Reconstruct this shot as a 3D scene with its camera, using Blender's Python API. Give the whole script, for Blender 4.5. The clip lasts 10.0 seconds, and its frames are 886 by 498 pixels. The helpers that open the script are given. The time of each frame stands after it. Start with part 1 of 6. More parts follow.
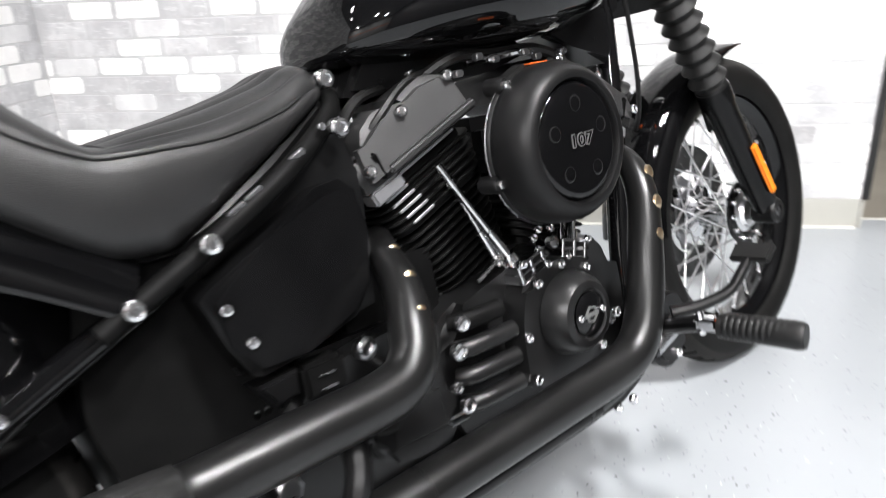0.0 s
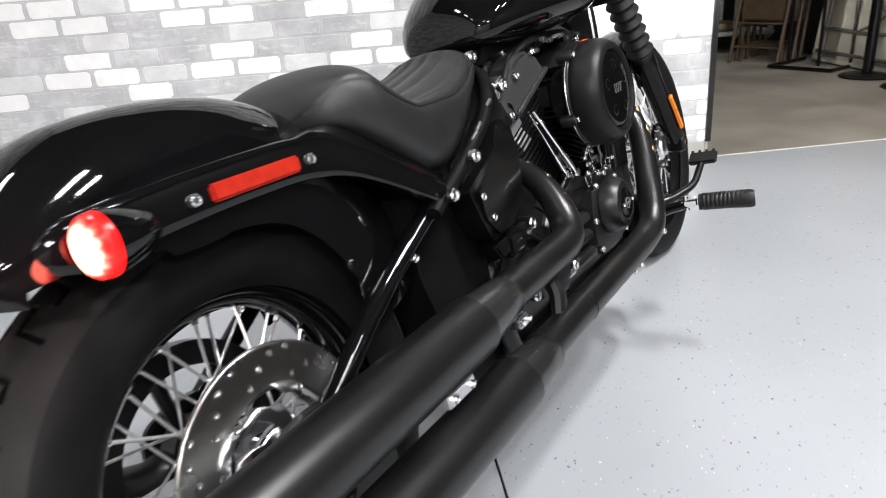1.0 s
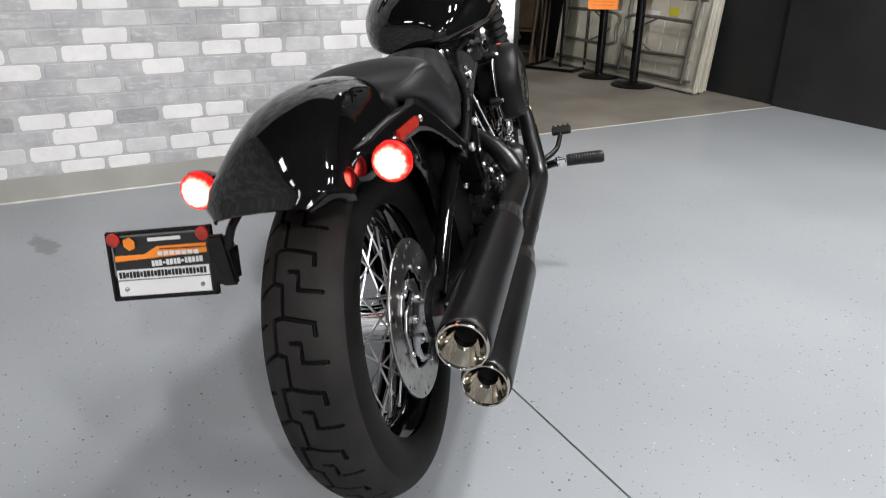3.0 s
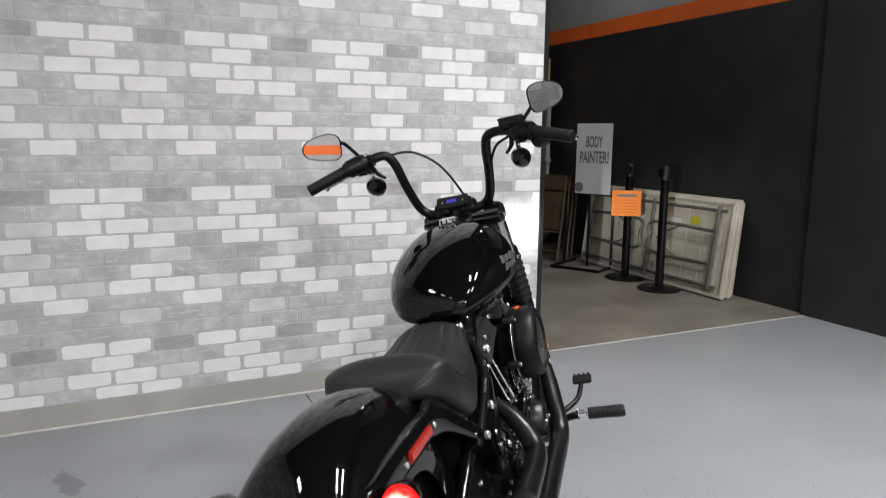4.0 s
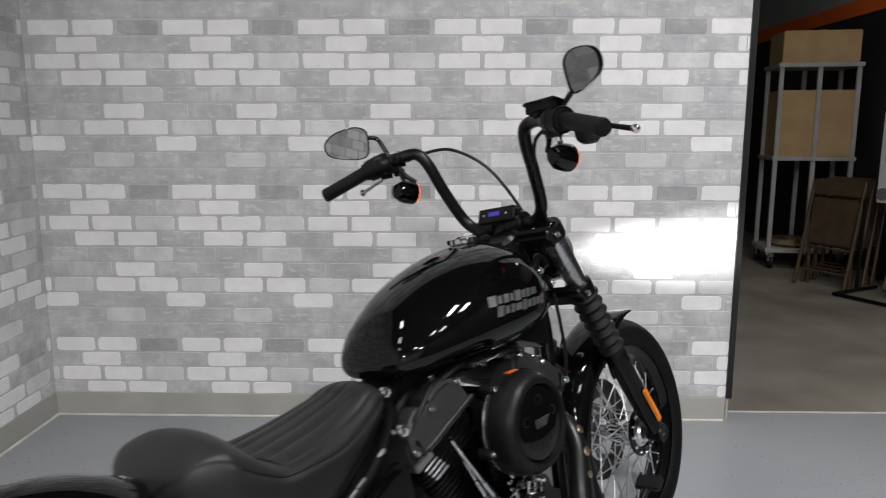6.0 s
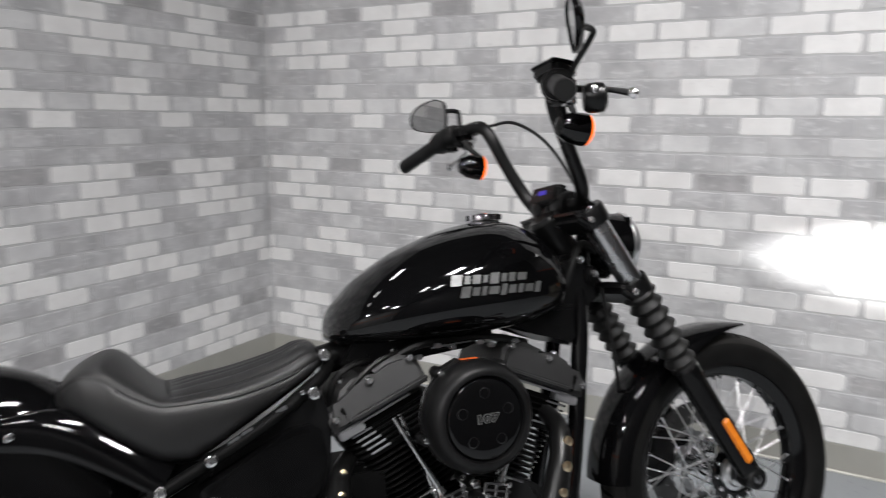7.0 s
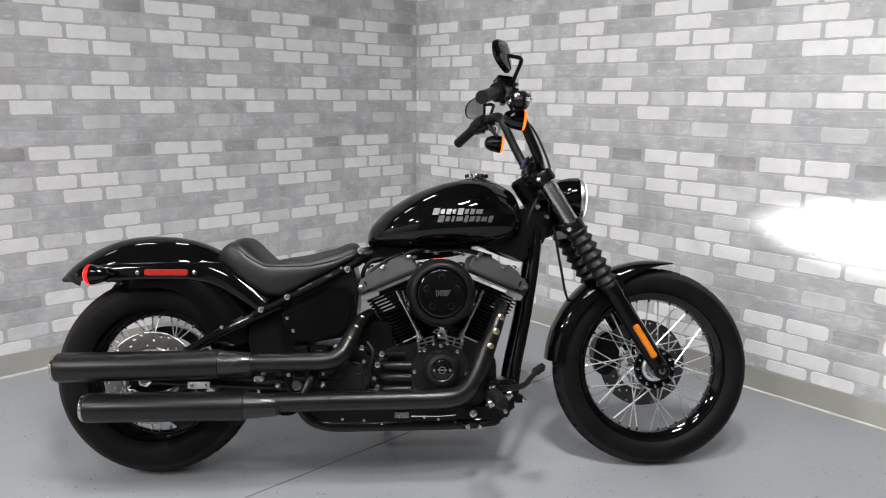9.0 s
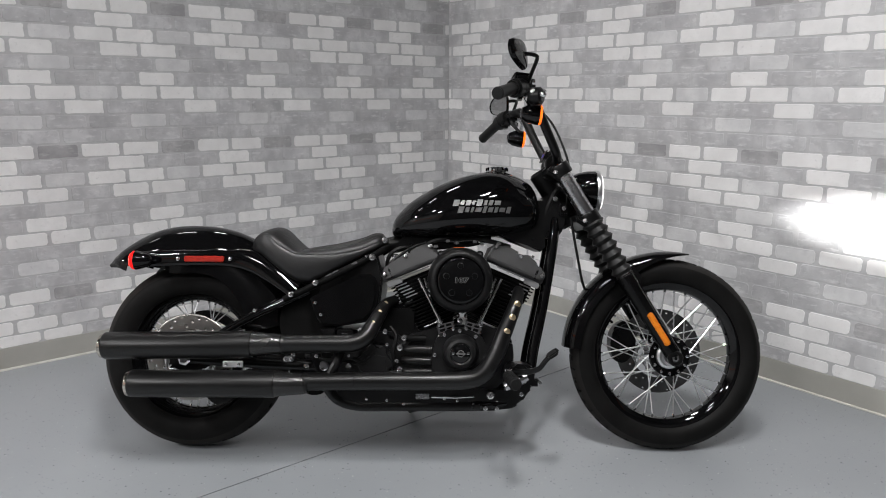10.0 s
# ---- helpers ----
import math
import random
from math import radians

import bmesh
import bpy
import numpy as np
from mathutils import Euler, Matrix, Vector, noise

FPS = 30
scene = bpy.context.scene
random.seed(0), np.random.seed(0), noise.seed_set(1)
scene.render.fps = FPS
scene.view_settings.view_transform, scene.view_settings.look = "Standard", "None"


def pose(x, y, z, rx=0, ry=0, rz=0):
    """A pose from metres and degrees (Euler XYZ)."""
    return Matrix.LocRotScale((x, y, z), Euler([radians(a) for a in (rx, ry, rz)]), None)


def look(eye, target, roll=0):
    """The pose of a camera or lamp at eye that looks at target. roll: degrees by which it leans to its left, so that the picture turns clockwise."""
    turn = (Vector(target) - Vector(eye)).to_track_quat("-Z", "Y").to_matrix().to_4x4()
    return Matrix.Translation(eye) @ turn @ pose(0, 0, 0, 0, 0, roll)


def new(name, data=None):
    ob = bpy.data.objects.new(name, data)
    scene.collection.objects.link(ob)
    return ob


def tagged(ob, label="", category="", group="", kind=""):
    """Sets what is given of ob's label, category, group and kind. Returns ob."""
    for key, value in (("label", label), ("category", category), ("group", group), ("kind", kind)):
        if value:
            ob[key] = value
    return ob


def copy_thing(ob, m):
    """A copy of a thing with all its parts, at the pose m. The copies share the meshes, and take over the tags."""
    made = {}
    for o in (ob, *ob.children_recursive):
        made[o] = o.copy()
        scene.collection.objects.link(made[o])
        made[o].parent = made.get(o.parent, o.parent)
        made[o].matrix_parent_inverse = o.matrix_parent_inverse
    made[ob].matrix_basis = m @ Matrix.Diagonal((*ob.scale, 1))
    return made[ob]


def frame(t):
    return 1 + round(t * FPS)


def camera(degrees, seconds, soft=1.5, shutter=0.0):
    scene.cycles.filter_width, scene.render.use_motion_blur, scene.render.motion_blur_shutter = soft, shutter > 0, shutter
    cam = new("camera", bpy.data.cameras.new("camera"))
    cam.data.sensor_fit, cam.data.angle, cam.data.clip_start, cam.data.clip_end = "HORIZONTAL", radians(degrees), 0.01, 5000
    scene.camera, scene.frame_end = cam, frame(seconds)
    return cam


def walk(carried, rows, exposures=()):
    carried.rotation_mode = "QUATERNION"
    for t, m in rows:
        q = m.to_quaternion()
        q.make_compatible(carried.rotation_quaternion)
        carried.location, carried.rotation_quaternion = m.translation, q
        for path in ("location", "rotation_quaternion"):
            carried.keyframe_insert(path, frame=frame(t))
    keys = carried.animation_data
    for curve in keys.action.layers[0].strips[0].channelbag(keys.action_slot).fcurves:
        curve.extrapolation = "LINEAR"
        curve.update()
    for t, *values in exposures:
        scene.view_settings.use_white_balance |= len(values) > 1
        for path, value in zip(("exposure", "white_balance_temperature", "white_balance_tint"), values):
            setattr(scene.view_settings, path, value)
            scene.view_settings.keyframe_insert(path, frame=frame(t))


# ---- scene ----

# camera ------------------------------------------------------------------
cam = camera(63.7, 10.0, soft=1.0, shutter=0.35)
PATH = [
    (0, (0.786, 0.571, 0.827), (0.472, 2.412, 0.113), -2.3),
    (0.5, (0.518, 0.317, 0.855), (0.611, 2.152, 0.063), -3.8),
    (1, (0.305, 0.101, 0.871), (0.491, 1.952, 0.138), -4.1),
    (1.5, (0.092, -0.025, 0.861), (0.605, 1.758, 0.114), -3.2),
    (2, (-0.186, -0.095, 0.864), (0.575, 1.576, 0.074), -1.6),
    (2.2, (-0.227, -0.138, 0.868), (0.556, 1.524, 0.074), -1.2),
    (3.3, (-0.350, -0.220, 1.010), (0.545, 1.412, 0.265), 1.2),
    (3.5, (-0.340, -0.212, 1.061), (0.547, 1.471, 0.443), 0.9),
    (4, (-0.295, -0.21, 1.213), (0.544, 1.578, 0.894), 0.6),
    (4.5, (-0.265, -0.236, 1.285), (0.414, 1.616, 0.953), -1.3),
    (5, (-0.067, -0.112, 1.259), (0.396, 1.808, 0.948), -0.7),
    (5.5, (0.241, 0.005, 1.234), (0.483, 1.963, 0.904), -2.6),
    (5.7, (0.402, 0.042, 1.211), (0.502, 2.012, 0.878), -0.9),
    (6.8, (1.210, 0.362, 1.207), (0.578, 2.221, 0.831), -0.95),
    (7, (1.325, 0.375, 1.163), (0.380, 2.099, 0.800), 0.55),
    (7.5, (1.642, 0.300, 1.180), (0.414, 1.836, 0.820), 0.0),
    (8, (1.940, 0.229, 1.228), (0.585, 1.641, 0.819), -0.4),
    (8.5, (2.203, 0.212, 1.262), (0.713, 1.465, 0.821), 0.4),
    (9, (2.345, 0.066, 1.218), (0.910, 1.392, 0.793), 0.6),
    (9.5, (2.472, 0.062, 1.221), (0.975, 1.318, 0.793), 0.2),
    (10, (2.479, 0.047, 1.208), (0.965, 1.282, 0.782), 0.2),
]
EXPOSURES = [(0, 1.42), (0.5, 1.19), (1, 1.04), (1.5, 0.92), (2, 0.73), (3.5, 0.48), (4.5, 0.07), (5.5, -0.09), (7, 0.17), (8, 0.44), (9, 0.29), (9.5, 0.02), (10, -0.03)]
walk(cam, [(t, look(eye, target, roll)) for t, eye, target, roll in PATH], EXPOSURES)


# world, lamps -------------------------------------------------------------
world = bpy.data.worlds.new("world")
scene.world = world
world.use_nodes = True
world.node_tree.nodes["Background"].inputs[0].default_value = (0.75, 0.8, 0.9, 1)
world.node_tree.nodes["Background"].inputs[1].default_value = 0.05


def area_lamp(x, y, z, sx, sy, watts, colour=(1, 0.98, 0.95), spread=180):
    data = bpy.data.lights.new("key_or_fill_lamp", "AREA")
    data.shape, data.size, data.size_y, data.energy, data.color = "RECTANGLE", sx, sy, watts, colour
    data.spread = radians(spread)
    ob = new("key_or_fill_lamp", data)
    ob.matrix_world = look((x, y, z), (x, y + 0.001, 0))
    return ob


# two short key tubes under the ceiling; the other lamps are unseen, added fill
for x, y, watts, spread in ((1.7, 0.75, 43, 140), (2.55, 0.75, 43, 140), (1.9, -0.9, 16, 150), (2.7, -0.9, 16, 150), (2.4, -4.4, 110, 180),
                            (0.9, -2.9, 30, 180), (-0.8, -4.6, 200, 180), (-1.45, -0.8, 3, 180), (-1.45, 0.5, 5, 180), (-1.45, 1.8, 12, 180)):
    area_lamp(x, y, 3.9, 0.16, 0.55, watts, (1, 0.985, 0.99), spread)
# added fill to brighten the storage area, no fitting is known there
area_lamp(3.0, 5.0, 3.7, 1.2, 0.25, 12, (1, 0.985, 0.99))

# materials ----------------------------------------------------------------
def material(name, a, b=None, rough=0.5, metal=0.0, scale=8.0, fine=120.0, bump=0.0, coat=0.0, rough_var=0.0,
             emit=None, power=0.0, vary=0.0, coords="Object", spec=0.5, detail=6.0, lo=0.35, hi=0.65, stretch=1.0):
    m = bpy.data.materials.new(name)
    m.use_nodes = True
    nt = m.node_tree
    n, link = nt.nodes, nt.links.new
    p = n["Principled BSDF"]
    b = b or a
    tc = n.new("ShaderNodeTexCoord")
    src = tc.outputs["Object"]
    if coords == "World":
        src = n.new("ShaderNodeNewGeometry").outputs["Position"]
    if stretch != 1.0:
        mp = n.new("ShaderNodeMapping")
        mp.inputs["Scale"].default_value = (1, 1, stretch)
        link(src, mp.inputs["Vector"])
        src = mp.outputs["Vector"]
    big = n.new("ShaderNodeTexNoise")
    big.inputs["Scale"].default_value, big.inputs["Detail"].default_value = scale, detail
    link(src, big.inputs["Vector"])
    small = n.new("ShaderNodeTexNoise")
    small.inputs["Scale"].default_value, small.inputs["Detail"].default_value = fine, 3
    link(src, small.inputs["Vector"])
    ramp = n.new("ShaderNodeMapRange")
    ramp.inputs["From Min"].default_value, ramp.inputs["From Max"].default_value = lo, hi
    link(big.outputs["Fac"], ramp.inputs["Value"])
    mix = n.new("ShaderNodeMix")
    mix.data_type = "RGBA"
    mix.inputs["A"].default_value, mix.inputs["B"].default_value = (*a, 1), (*b, 1)
    link(ramp.outputs["Result"], mix.inputs["Factor"])
    out = mix.outputs["Result"]
    if vary:
        info = n.new("ShaderNodeObjectInfo")
        rnd = n.new("ShaderNodeMapRange")
        rnd.inputs["To Min"].default_value, rnd.inputs["To Max"].default_value = 1 - vary, 1 + vary
        link(info.outputs["Random"], rnd.inputs["Value"])
        hsv = n.new("ShaderNodeHueSaturation")
        link(rnd.outputs["Result"], hsv.inputs["Value"])
        link(out, hsv.inputs["Color"])
        out = hsv.outputs["Color"]
    link(out, p.inputs["Base Color"])
    p.inputs["Metallic"].default_value = metal
    p.inputs["Specular IOR Level"].default_value = spec
    p.inputs["Roughness"].default_value = rough
    if rough_var:
        rr = n.new("ShaderNodeMapRange")
        rr.inputs["To Min"].default_value, rr.inputs["To Max"].default_value = max(0.02, rough - rough_var), rough + rough_var
        link(big.outputs["Fac"], rr.inputs["Value"])
        link(rr.outputs["Result"], p.inputs["Roughness"])
    p.inputs["Coat Weight"].default_value = coat
    p.inputs["Coat Roughness"].default_value = 0.04
    if bump:
        bn = n.new("ShaderNodeBump")
        bn.inputs["Strength"].default_value, bn.inputs["Distance"].default_value = bump, 0.001
        link(small.outputs["Fac"], bn.inputs["Height"])
        link(bn.outputs["Normal"], p.inputs["Normal"])
    if emit:
        p.inputs["Emission Color"].default_value, p.inputs["Emission Strength"].default_value = (*emit, 1), power
    return m


GLOSS = material("gloss_black_paint", (0.002, 0.002, 0.0022), (0.003, 0.003, 0.0033), 0.045, spec=0.42, scale=5, rough_var=0.012)
SATIN = material("satin_black_metal", (0.003, 0.003, 0.0032), (0.005, 0.005, 0.0052), 0.3, spec=0.3, scale=14, fine=500, bump=0.08, rough_var=0.08)
WRINKLE = material("wrinkle_black", (0.017, 0.017, 0.0174), (0.025, 0.025, 0.0254), 0.46, spec=0.45, scale=20, fine=900, bump=0.3, rough_var=0.08)
CASE = material("engine_case_black", (0.005, 0.005, 0.0052), (0.009, 0.009, 0.0092), 0.33, spec=0.4, scale=18, fine=800, bump=0.12, rough_var=0.06)
SLEEVE = material("pipe_sleeve", (0.012, 0.012, 0.012), (0.018, 0.018, 0.018), 0.24, spec=0.55, scale=12, fine=500, bump=0.05)
EXHAUST = material("matte_black_exhaust", (0.004, 0.004, 0.004), (0.007, 0.007, 0.007), 0.31, spec=0.42, scale=9, fine=700, bump=0.08, rough_var=0.05)
TREAD = material("scuffed_tread_rubber", (0.0125, 0.0118, 0.0112), (0.021, 0.0198, 0.0188), 0.66, spec=0.16, scale=16, fine=400, bump=0.25, rough_var=0.1)
RUBBER = material("tyre_rubber", (0.0048, 0.0047, 0.0046), (0.008, 0.0078, 0.0076), 0.55, spec=0.11, scale=12, fine=400, bump=0.2, rough_var=0.1)
SOFT = material("black_rubber", (0.004, 0.004, 0.004), (0.008, 0.008, 0.008), 0.48, spec=0.32, scale=15, fine=350, bump=0.15)
VINYL = material("seat_vinyl", (0.009, 0.009, 0.0092), (0.0145, 0.0145, 0.0147), 0.43, spec=0.5, scale=10, fine=700, bump=0.35, rough_var=0.06)
CHROME = material("chrome", (0.85, 0.85, 0.86), (0.78, 0.78, 0.79), 0.06, 1.0, scale=30, rough_var=0.05)
BOLTHEAD = material("polished_bolt", (0.86, 0.86, 0.87), (0.75, 0.75, 0.76), 0.2, 1.0, scale=60)
AIRCASE = material("air_cleaner_black", (0.004, 0.004, 0.0042), (0.007, 0.007, 0.0072), 0.42, spec=0.24, scale=16, fine=700, bump=0.08)
COVERBLACK = material("side_cover_black", (0.0025, 0.0025, 0.0027), (0.004, 0.004, 0.0042), 0.22, spec=0.2, scale=14, fine=500, bump=0.05, rough_var=0.06)
WIRE = material("bright_wire", (0.9, 0.9, 0.91), (0.8, 0.8, 0.81), 0.32, 1.0, scale=30)
TIP = material("warm_chrome", (0.6, 0.57, 0.51), (0.5, 0.47, 0.42), 0.07, 1.0, scale=30, rough_var=0.05)
DISCSTEEL = material("ground_disc_steel", (0.4, 0.39, 0.37), (0.31, 0.30, 0.285), 0.30, 1.0, scale=18, fine=300, bump=0.06, rough_var=0.1)
# darker copy of the disc steel: the front disc's shade is in the colour
SHADEDISC = material("shaded_disc_steel", (0.13, 0.13, 0.13), (0.09, 0.09, 0.09), 0.36, 0.9, scale=18, fine=300, bump=0.06, rough_var=0.1)
STEEL = material("brushed_steel", (0.52, 0.52, 0.53), (0.4, 0.4, 0.41), 0.28, 1.0, scale=20, fine=300, bump=0.1, rough_var=0.1)
FINEDGE = material("machined_aluminium", (0.5, 0.5, 0.5), (0.42, 0.42, 0.42), 0.35, 1.0, scale=40)
LIP = material("machined_lip", (0.4, 0.4, 0.41), (0.3, 0.3, 0.31), 0.5, 0.85, scale=25, fine=300, bump=0.05)
DARKFIN = material("black_fins", (0.002, 0.002, 0.002), (0.004, 0.004, 0.004), 0.55, spec=0.1, scale=30)
BRASS = material("warm_pipe_metal", (0.85, 0.72, 0.52), (0.7, 0.52, 0.3), 0.28, 1.0, scale=90)
AMBER = material("amber_reflector", (0.75, 0.2, 0.01), (0.85, 0.26, 0.02), 0.25, scale=60, fine=900, bump=0.3, coat=0.4)
REDREF = material("red_reflector", (0.33, 0.014, 0.007), (0.42, 0.02, 0.009), 0.25, scale=60, fine=900, bump=0.3, coat=0.4)


def lit_lens(name, y0, z0, radius):
    """Red lamp lens: hottest in the middle, broken up by its moulded facets."""
    m = material(name, (0.4, 0.006, 0.006), None, 0.2, spec=0.2)
    n, link = m.node_tree.nodes, m.node_tree.links.new
    p = n["Principled BSDF"]
    xyz = n.new("ShaderNodeSeparateXYZ")
    link(n.new("ShaderNodeTexCoord").outputs["Object"], xyz.inputs[0])
    side, off = n.new("ShaderNodeMath"), n.new("ShaderNodeMath")
    side.operation, off.operation, off.inputs[1].default_value = "ABSOLUTE", "SUBTRACT", y0
    link(xyz.outputs["Y"], side.inputs[0])
    link(side.outputs[0], off.inputs[0])
    up = n.new("ShaderNodeMath")
    up.operation, up.inputs[1].default_value = "SUBTRACT", z0
    link(xyz.outputs["Z"], up.inputs[0])
    flat = n.new("ShaderNodeCombineXYZ")
    link(off.outputs[0], flat.inputs[0])
    link(up.outputs[0], flat.inputs[1])
    far = n.new("ShaderNodeVectorMath")
    far.operation = "LENGTH"
    link(flat.outputs[0], far.inputs[0])
    cells = n.new("ShaderNodeTexVoronoi")
    cells.inputs["Scale"].default_value = 120
    link(flat.outputs[0], cells.inputs["Vector"])
    wob = n.new("ShaderNodeMath")
    wob.operation, wob.inputs[1].default_value = "MULTIPLY_ADD", 0.006
    link(cells.outputs["Distance"], wob.inputs[0])
    link(far.outputs["Value"], wob.inputs[2])
    heat = n.new("ShaderNodeMapRange")
    heat.interpolation_type = "SMOOTHSTEP"
    heat.inputs["From Min"].default_value, heat.inputs["From Max"].default_value = radius * 0.98, radius * 0.55
    link(wob.outputs[0], heat.inputs["Value"])
    power = n.new("ShaderNodeMath")
    power.operation, power.inputs[1].default_value, power.inputs[2].default_value = "MULTIPLY_ADD", 15.0, 1.2
    link(heat.outputs["Result"], power.inputs[0])
    mix = n.new("ShaderNodeMix")
    mix.data_type = "RGBA"
    mix.inputs["A"].default_value, mix.inputs["B"].default_value = (1.0, 0.006, 0.006, 1), (1.0, 0.16, 0.11, 1)
    link(heat.outputs["Result"], mix.inputs["Factor"])
    link(mix.outputs["Result"], p.inputs["Emission Color"])
    link(power.outputs[0], p.inputs["Emission Strength"])
    return m


LAMP_Y, LAMP_Z = 0.161, 0.646
TAIL = lit_lens("lit_red_lens", LAMP_Y, LAMP_Z, 0.042)
TURN = material("lit_amber_lens", (0.8, 0.25, 0.02), None, 0.2, emit=(1.0, 0.13, 0.004), power=1.7)
MIRROR = material("mirror_glass", (0.45, 0.45, 0.45), None, 0.02, 1.0)
LAMPRIM = material("lit_headlight_lens", (0.8, 0.82, 0.85), None, 0.1, emit=(1.0, 0.99, 0.97), power=1.6)
BLUE = material("gauge_display", (0.02, 0.02, 0.1), None, 0.2, emit=(0.12, 0.1, 0.9), power=0.36)
BADGE = material("badge_silver", (0.22, 0.22, 0.22), (0.17, 0.17, 0.17), 0.35, 0.6, scale=60)
WHITE = material("white_print", (0.72, 0.72, 0.72), (0.66, 0.66, 0.66), 0.5)
PLATEBLACK = material("plate_black", (0.012, 0.012, 0.013), None, 0.3)
PLATEORANGE = material("plate_orange", (0.85, 0.25, 0.02), None, 0.35)


# mesh tools ---------------------------------------------------------------
def part(name, bm, mat, parent=None, label="", sharp=35):
    me = bpy.data.meshes.new(name)
    bmesh.ops.recalc_face_normals(bm, faces=bm.faces[:])
    bm.to_mesh(me)
    bm.free()
    return place(name, me, mat, parent, label, sharp)


def place(name, me, mat, parent=None, label="", sharp=35, m=None):
    if mat and not me.materials:
        me.materials.append(mat)
        me.shade_smooth()
        me.set_sharp_from_angle(angle=radians(sharp))
    ob = new(name, me)
    ob.parent = parent
    if m is not None:
        ob.matrix_basis = m
    if label:
        tagged(ob, label)
    return ob


def mesh_of(bm, mat, sharp=35):
    me = bpy.data.meshes.new("shared")
    bmesh.ops.recalc_face_normals(bm, faces=bm.faces[:])
    bm.to_mesh(me)
    bm.free()
    me.materials.append(mat)
    me.shade_smooth()
    me.set_sharp_from_angle(angle=radians(sharp))
    return me


def loft(rings, bm=None, closed=True, caps=True, looped=False):
    """Skin over rings of equal length."""
    bm = bm or bmesh.new()
    rows = [[bm.verts.new(p) for p in r] for r in rings]
    pairs = list(zip(rows, rows[1:])) + ([(rows[-1], rows[0])] if looped else [])
    for a, b in pairs:
        k = len(a)
        for i in range(k if closed else k - 1):
            j = (i + 1) % k
            bm.faces.new((a[i], a[j], b[j], b[i]))
    if caps and closed and not looped:
        bm.faces.new(rows[0][::-1])
        bm.faces.new(rows[-1])
    return bm


def lathe(profile, n=32, at=(0, 0, 0), axis=(0, 1, 0), bm=None, caps=True, looped=False):
    """Profile of (radius, height) turned about an axis through a point."""
    ax = Vector(axis).normalized()
    u = ax.orthogonal().normalized()
    v = ax.cross(u)
    at = Vector(at)
    ring = [(math.cos(2 * math.pi * i / n), math.sin(2 * math.pi * i / n)) for i in range(n)]
    return loft([[at + ax * h + (u * c + v * s) * r for c, s in ring] for r, h in profile], bm, True, caps, looped)


def curve_points(pts, steps=6):
    """Smooth line through points."""
    p = [Vector(q) for q in pts]
    if steps < 2:
        return p
    e = [p[0] * 2 - p[1]] + p + [p[-1] * 2 - p[-2]]
    out = []
    for i in range(1, len(e) - 2):
        a, b, c, d = e[i - 1:i + 3]
        for k in range(steps):
            t = k / steps
            out.append(0.5 * (2 * b + (c - a) * t + (2 * a - 5 * b + 4 * c - d) * t * t + (3 * b - a - 3 * c + d) * t ** 3))
    return out + [p[-1]]


def sweep(pts, radius, n=12, steps=6, bm=None, flat=1.0, up=None):
    """Tube along a smooth line; radius is a number or a list, one for each given point."""
    line = curve_points(pts, steps)
    if isinstance(radius, (int, float)):
        rad = [radius] * len(line)
    else:
        x = np.linspace(0, 1, len(radius))
        rad = np.interp(np.linspace(0, 1, len(line)), x, radius)
    rings, u = [], None
    for i, q in enumerate(line):
        t = (line[min(i + 1, len(line) - 1)] - line[max(i - 1, 0)]).normalized()
        if u is None:
            u = Vector(up) if up else t.orthogonal()
        u = (u - t * u.dot(t)).normalized()
        v = t.cross(u)
        rings.append([q + (u * math.cos(2 * math.pi * k / n) + v * math.sin(2 * math.pi * k / n) * flat) * rad[i] for k in range(n)])
    return loft(rings, bm)


def slab(outline, y0, y1, bevel=0.004, segments=2, bm=None):
    """A plate cut to an outline in x and z, between two y."""
    b = bmesh.new()
    lo, hi = [b.verts.new((x, y0, z)) for x, z in outline], [b.verts.new((x, y1, z)) for x, z in outline]
    k = len(outline)
    for i in range(k):
        j = (i + 1) % k
        b.faces.new((lo[i], lo[j], hi[j], hi[i]))
    b.faces.new(lo[::-1])
    b.faces.new(hi)
    if bevel:
        rim = [e for e in b.edges if abs(e.verts[0].co.y - e.verts[1].co.y) < 1e-6]
        bmesh.ops.bevel(b, geom=rim, offset=bevel, segments=segments, affect="EDGES", clamp_overlap=True)
    if bm is None:
        return b
    merge(bm, b)
    return bm


def merge(bm, other):
    index = {}
    for v in other.verts:
        index[v] = bm.verts.new(v.co)
    for f in other.faces:
        bm.faces.new([index[v] for v in f.verts])
    other.free()


def block(sx, sy, sz, bevel=0.004, m=None, segments=2, bm=None):
    """A box with rounded edges."""
    b = bmesh.new()
    bmesh.ops.create_cube(b, size=1, matrix=Matrix.Diagonal((sx, sy, sz, 1)))
    if bevel:
        bmesh.ops.bevel(b, geom=b.edges[:], offset=bevel, segments=segments, affect="EDGES", clamp_overlap=True)
    if m is not None:
        b.transform(m)
    if bm is None:
        return b
    merge(bm, b)
    return bm


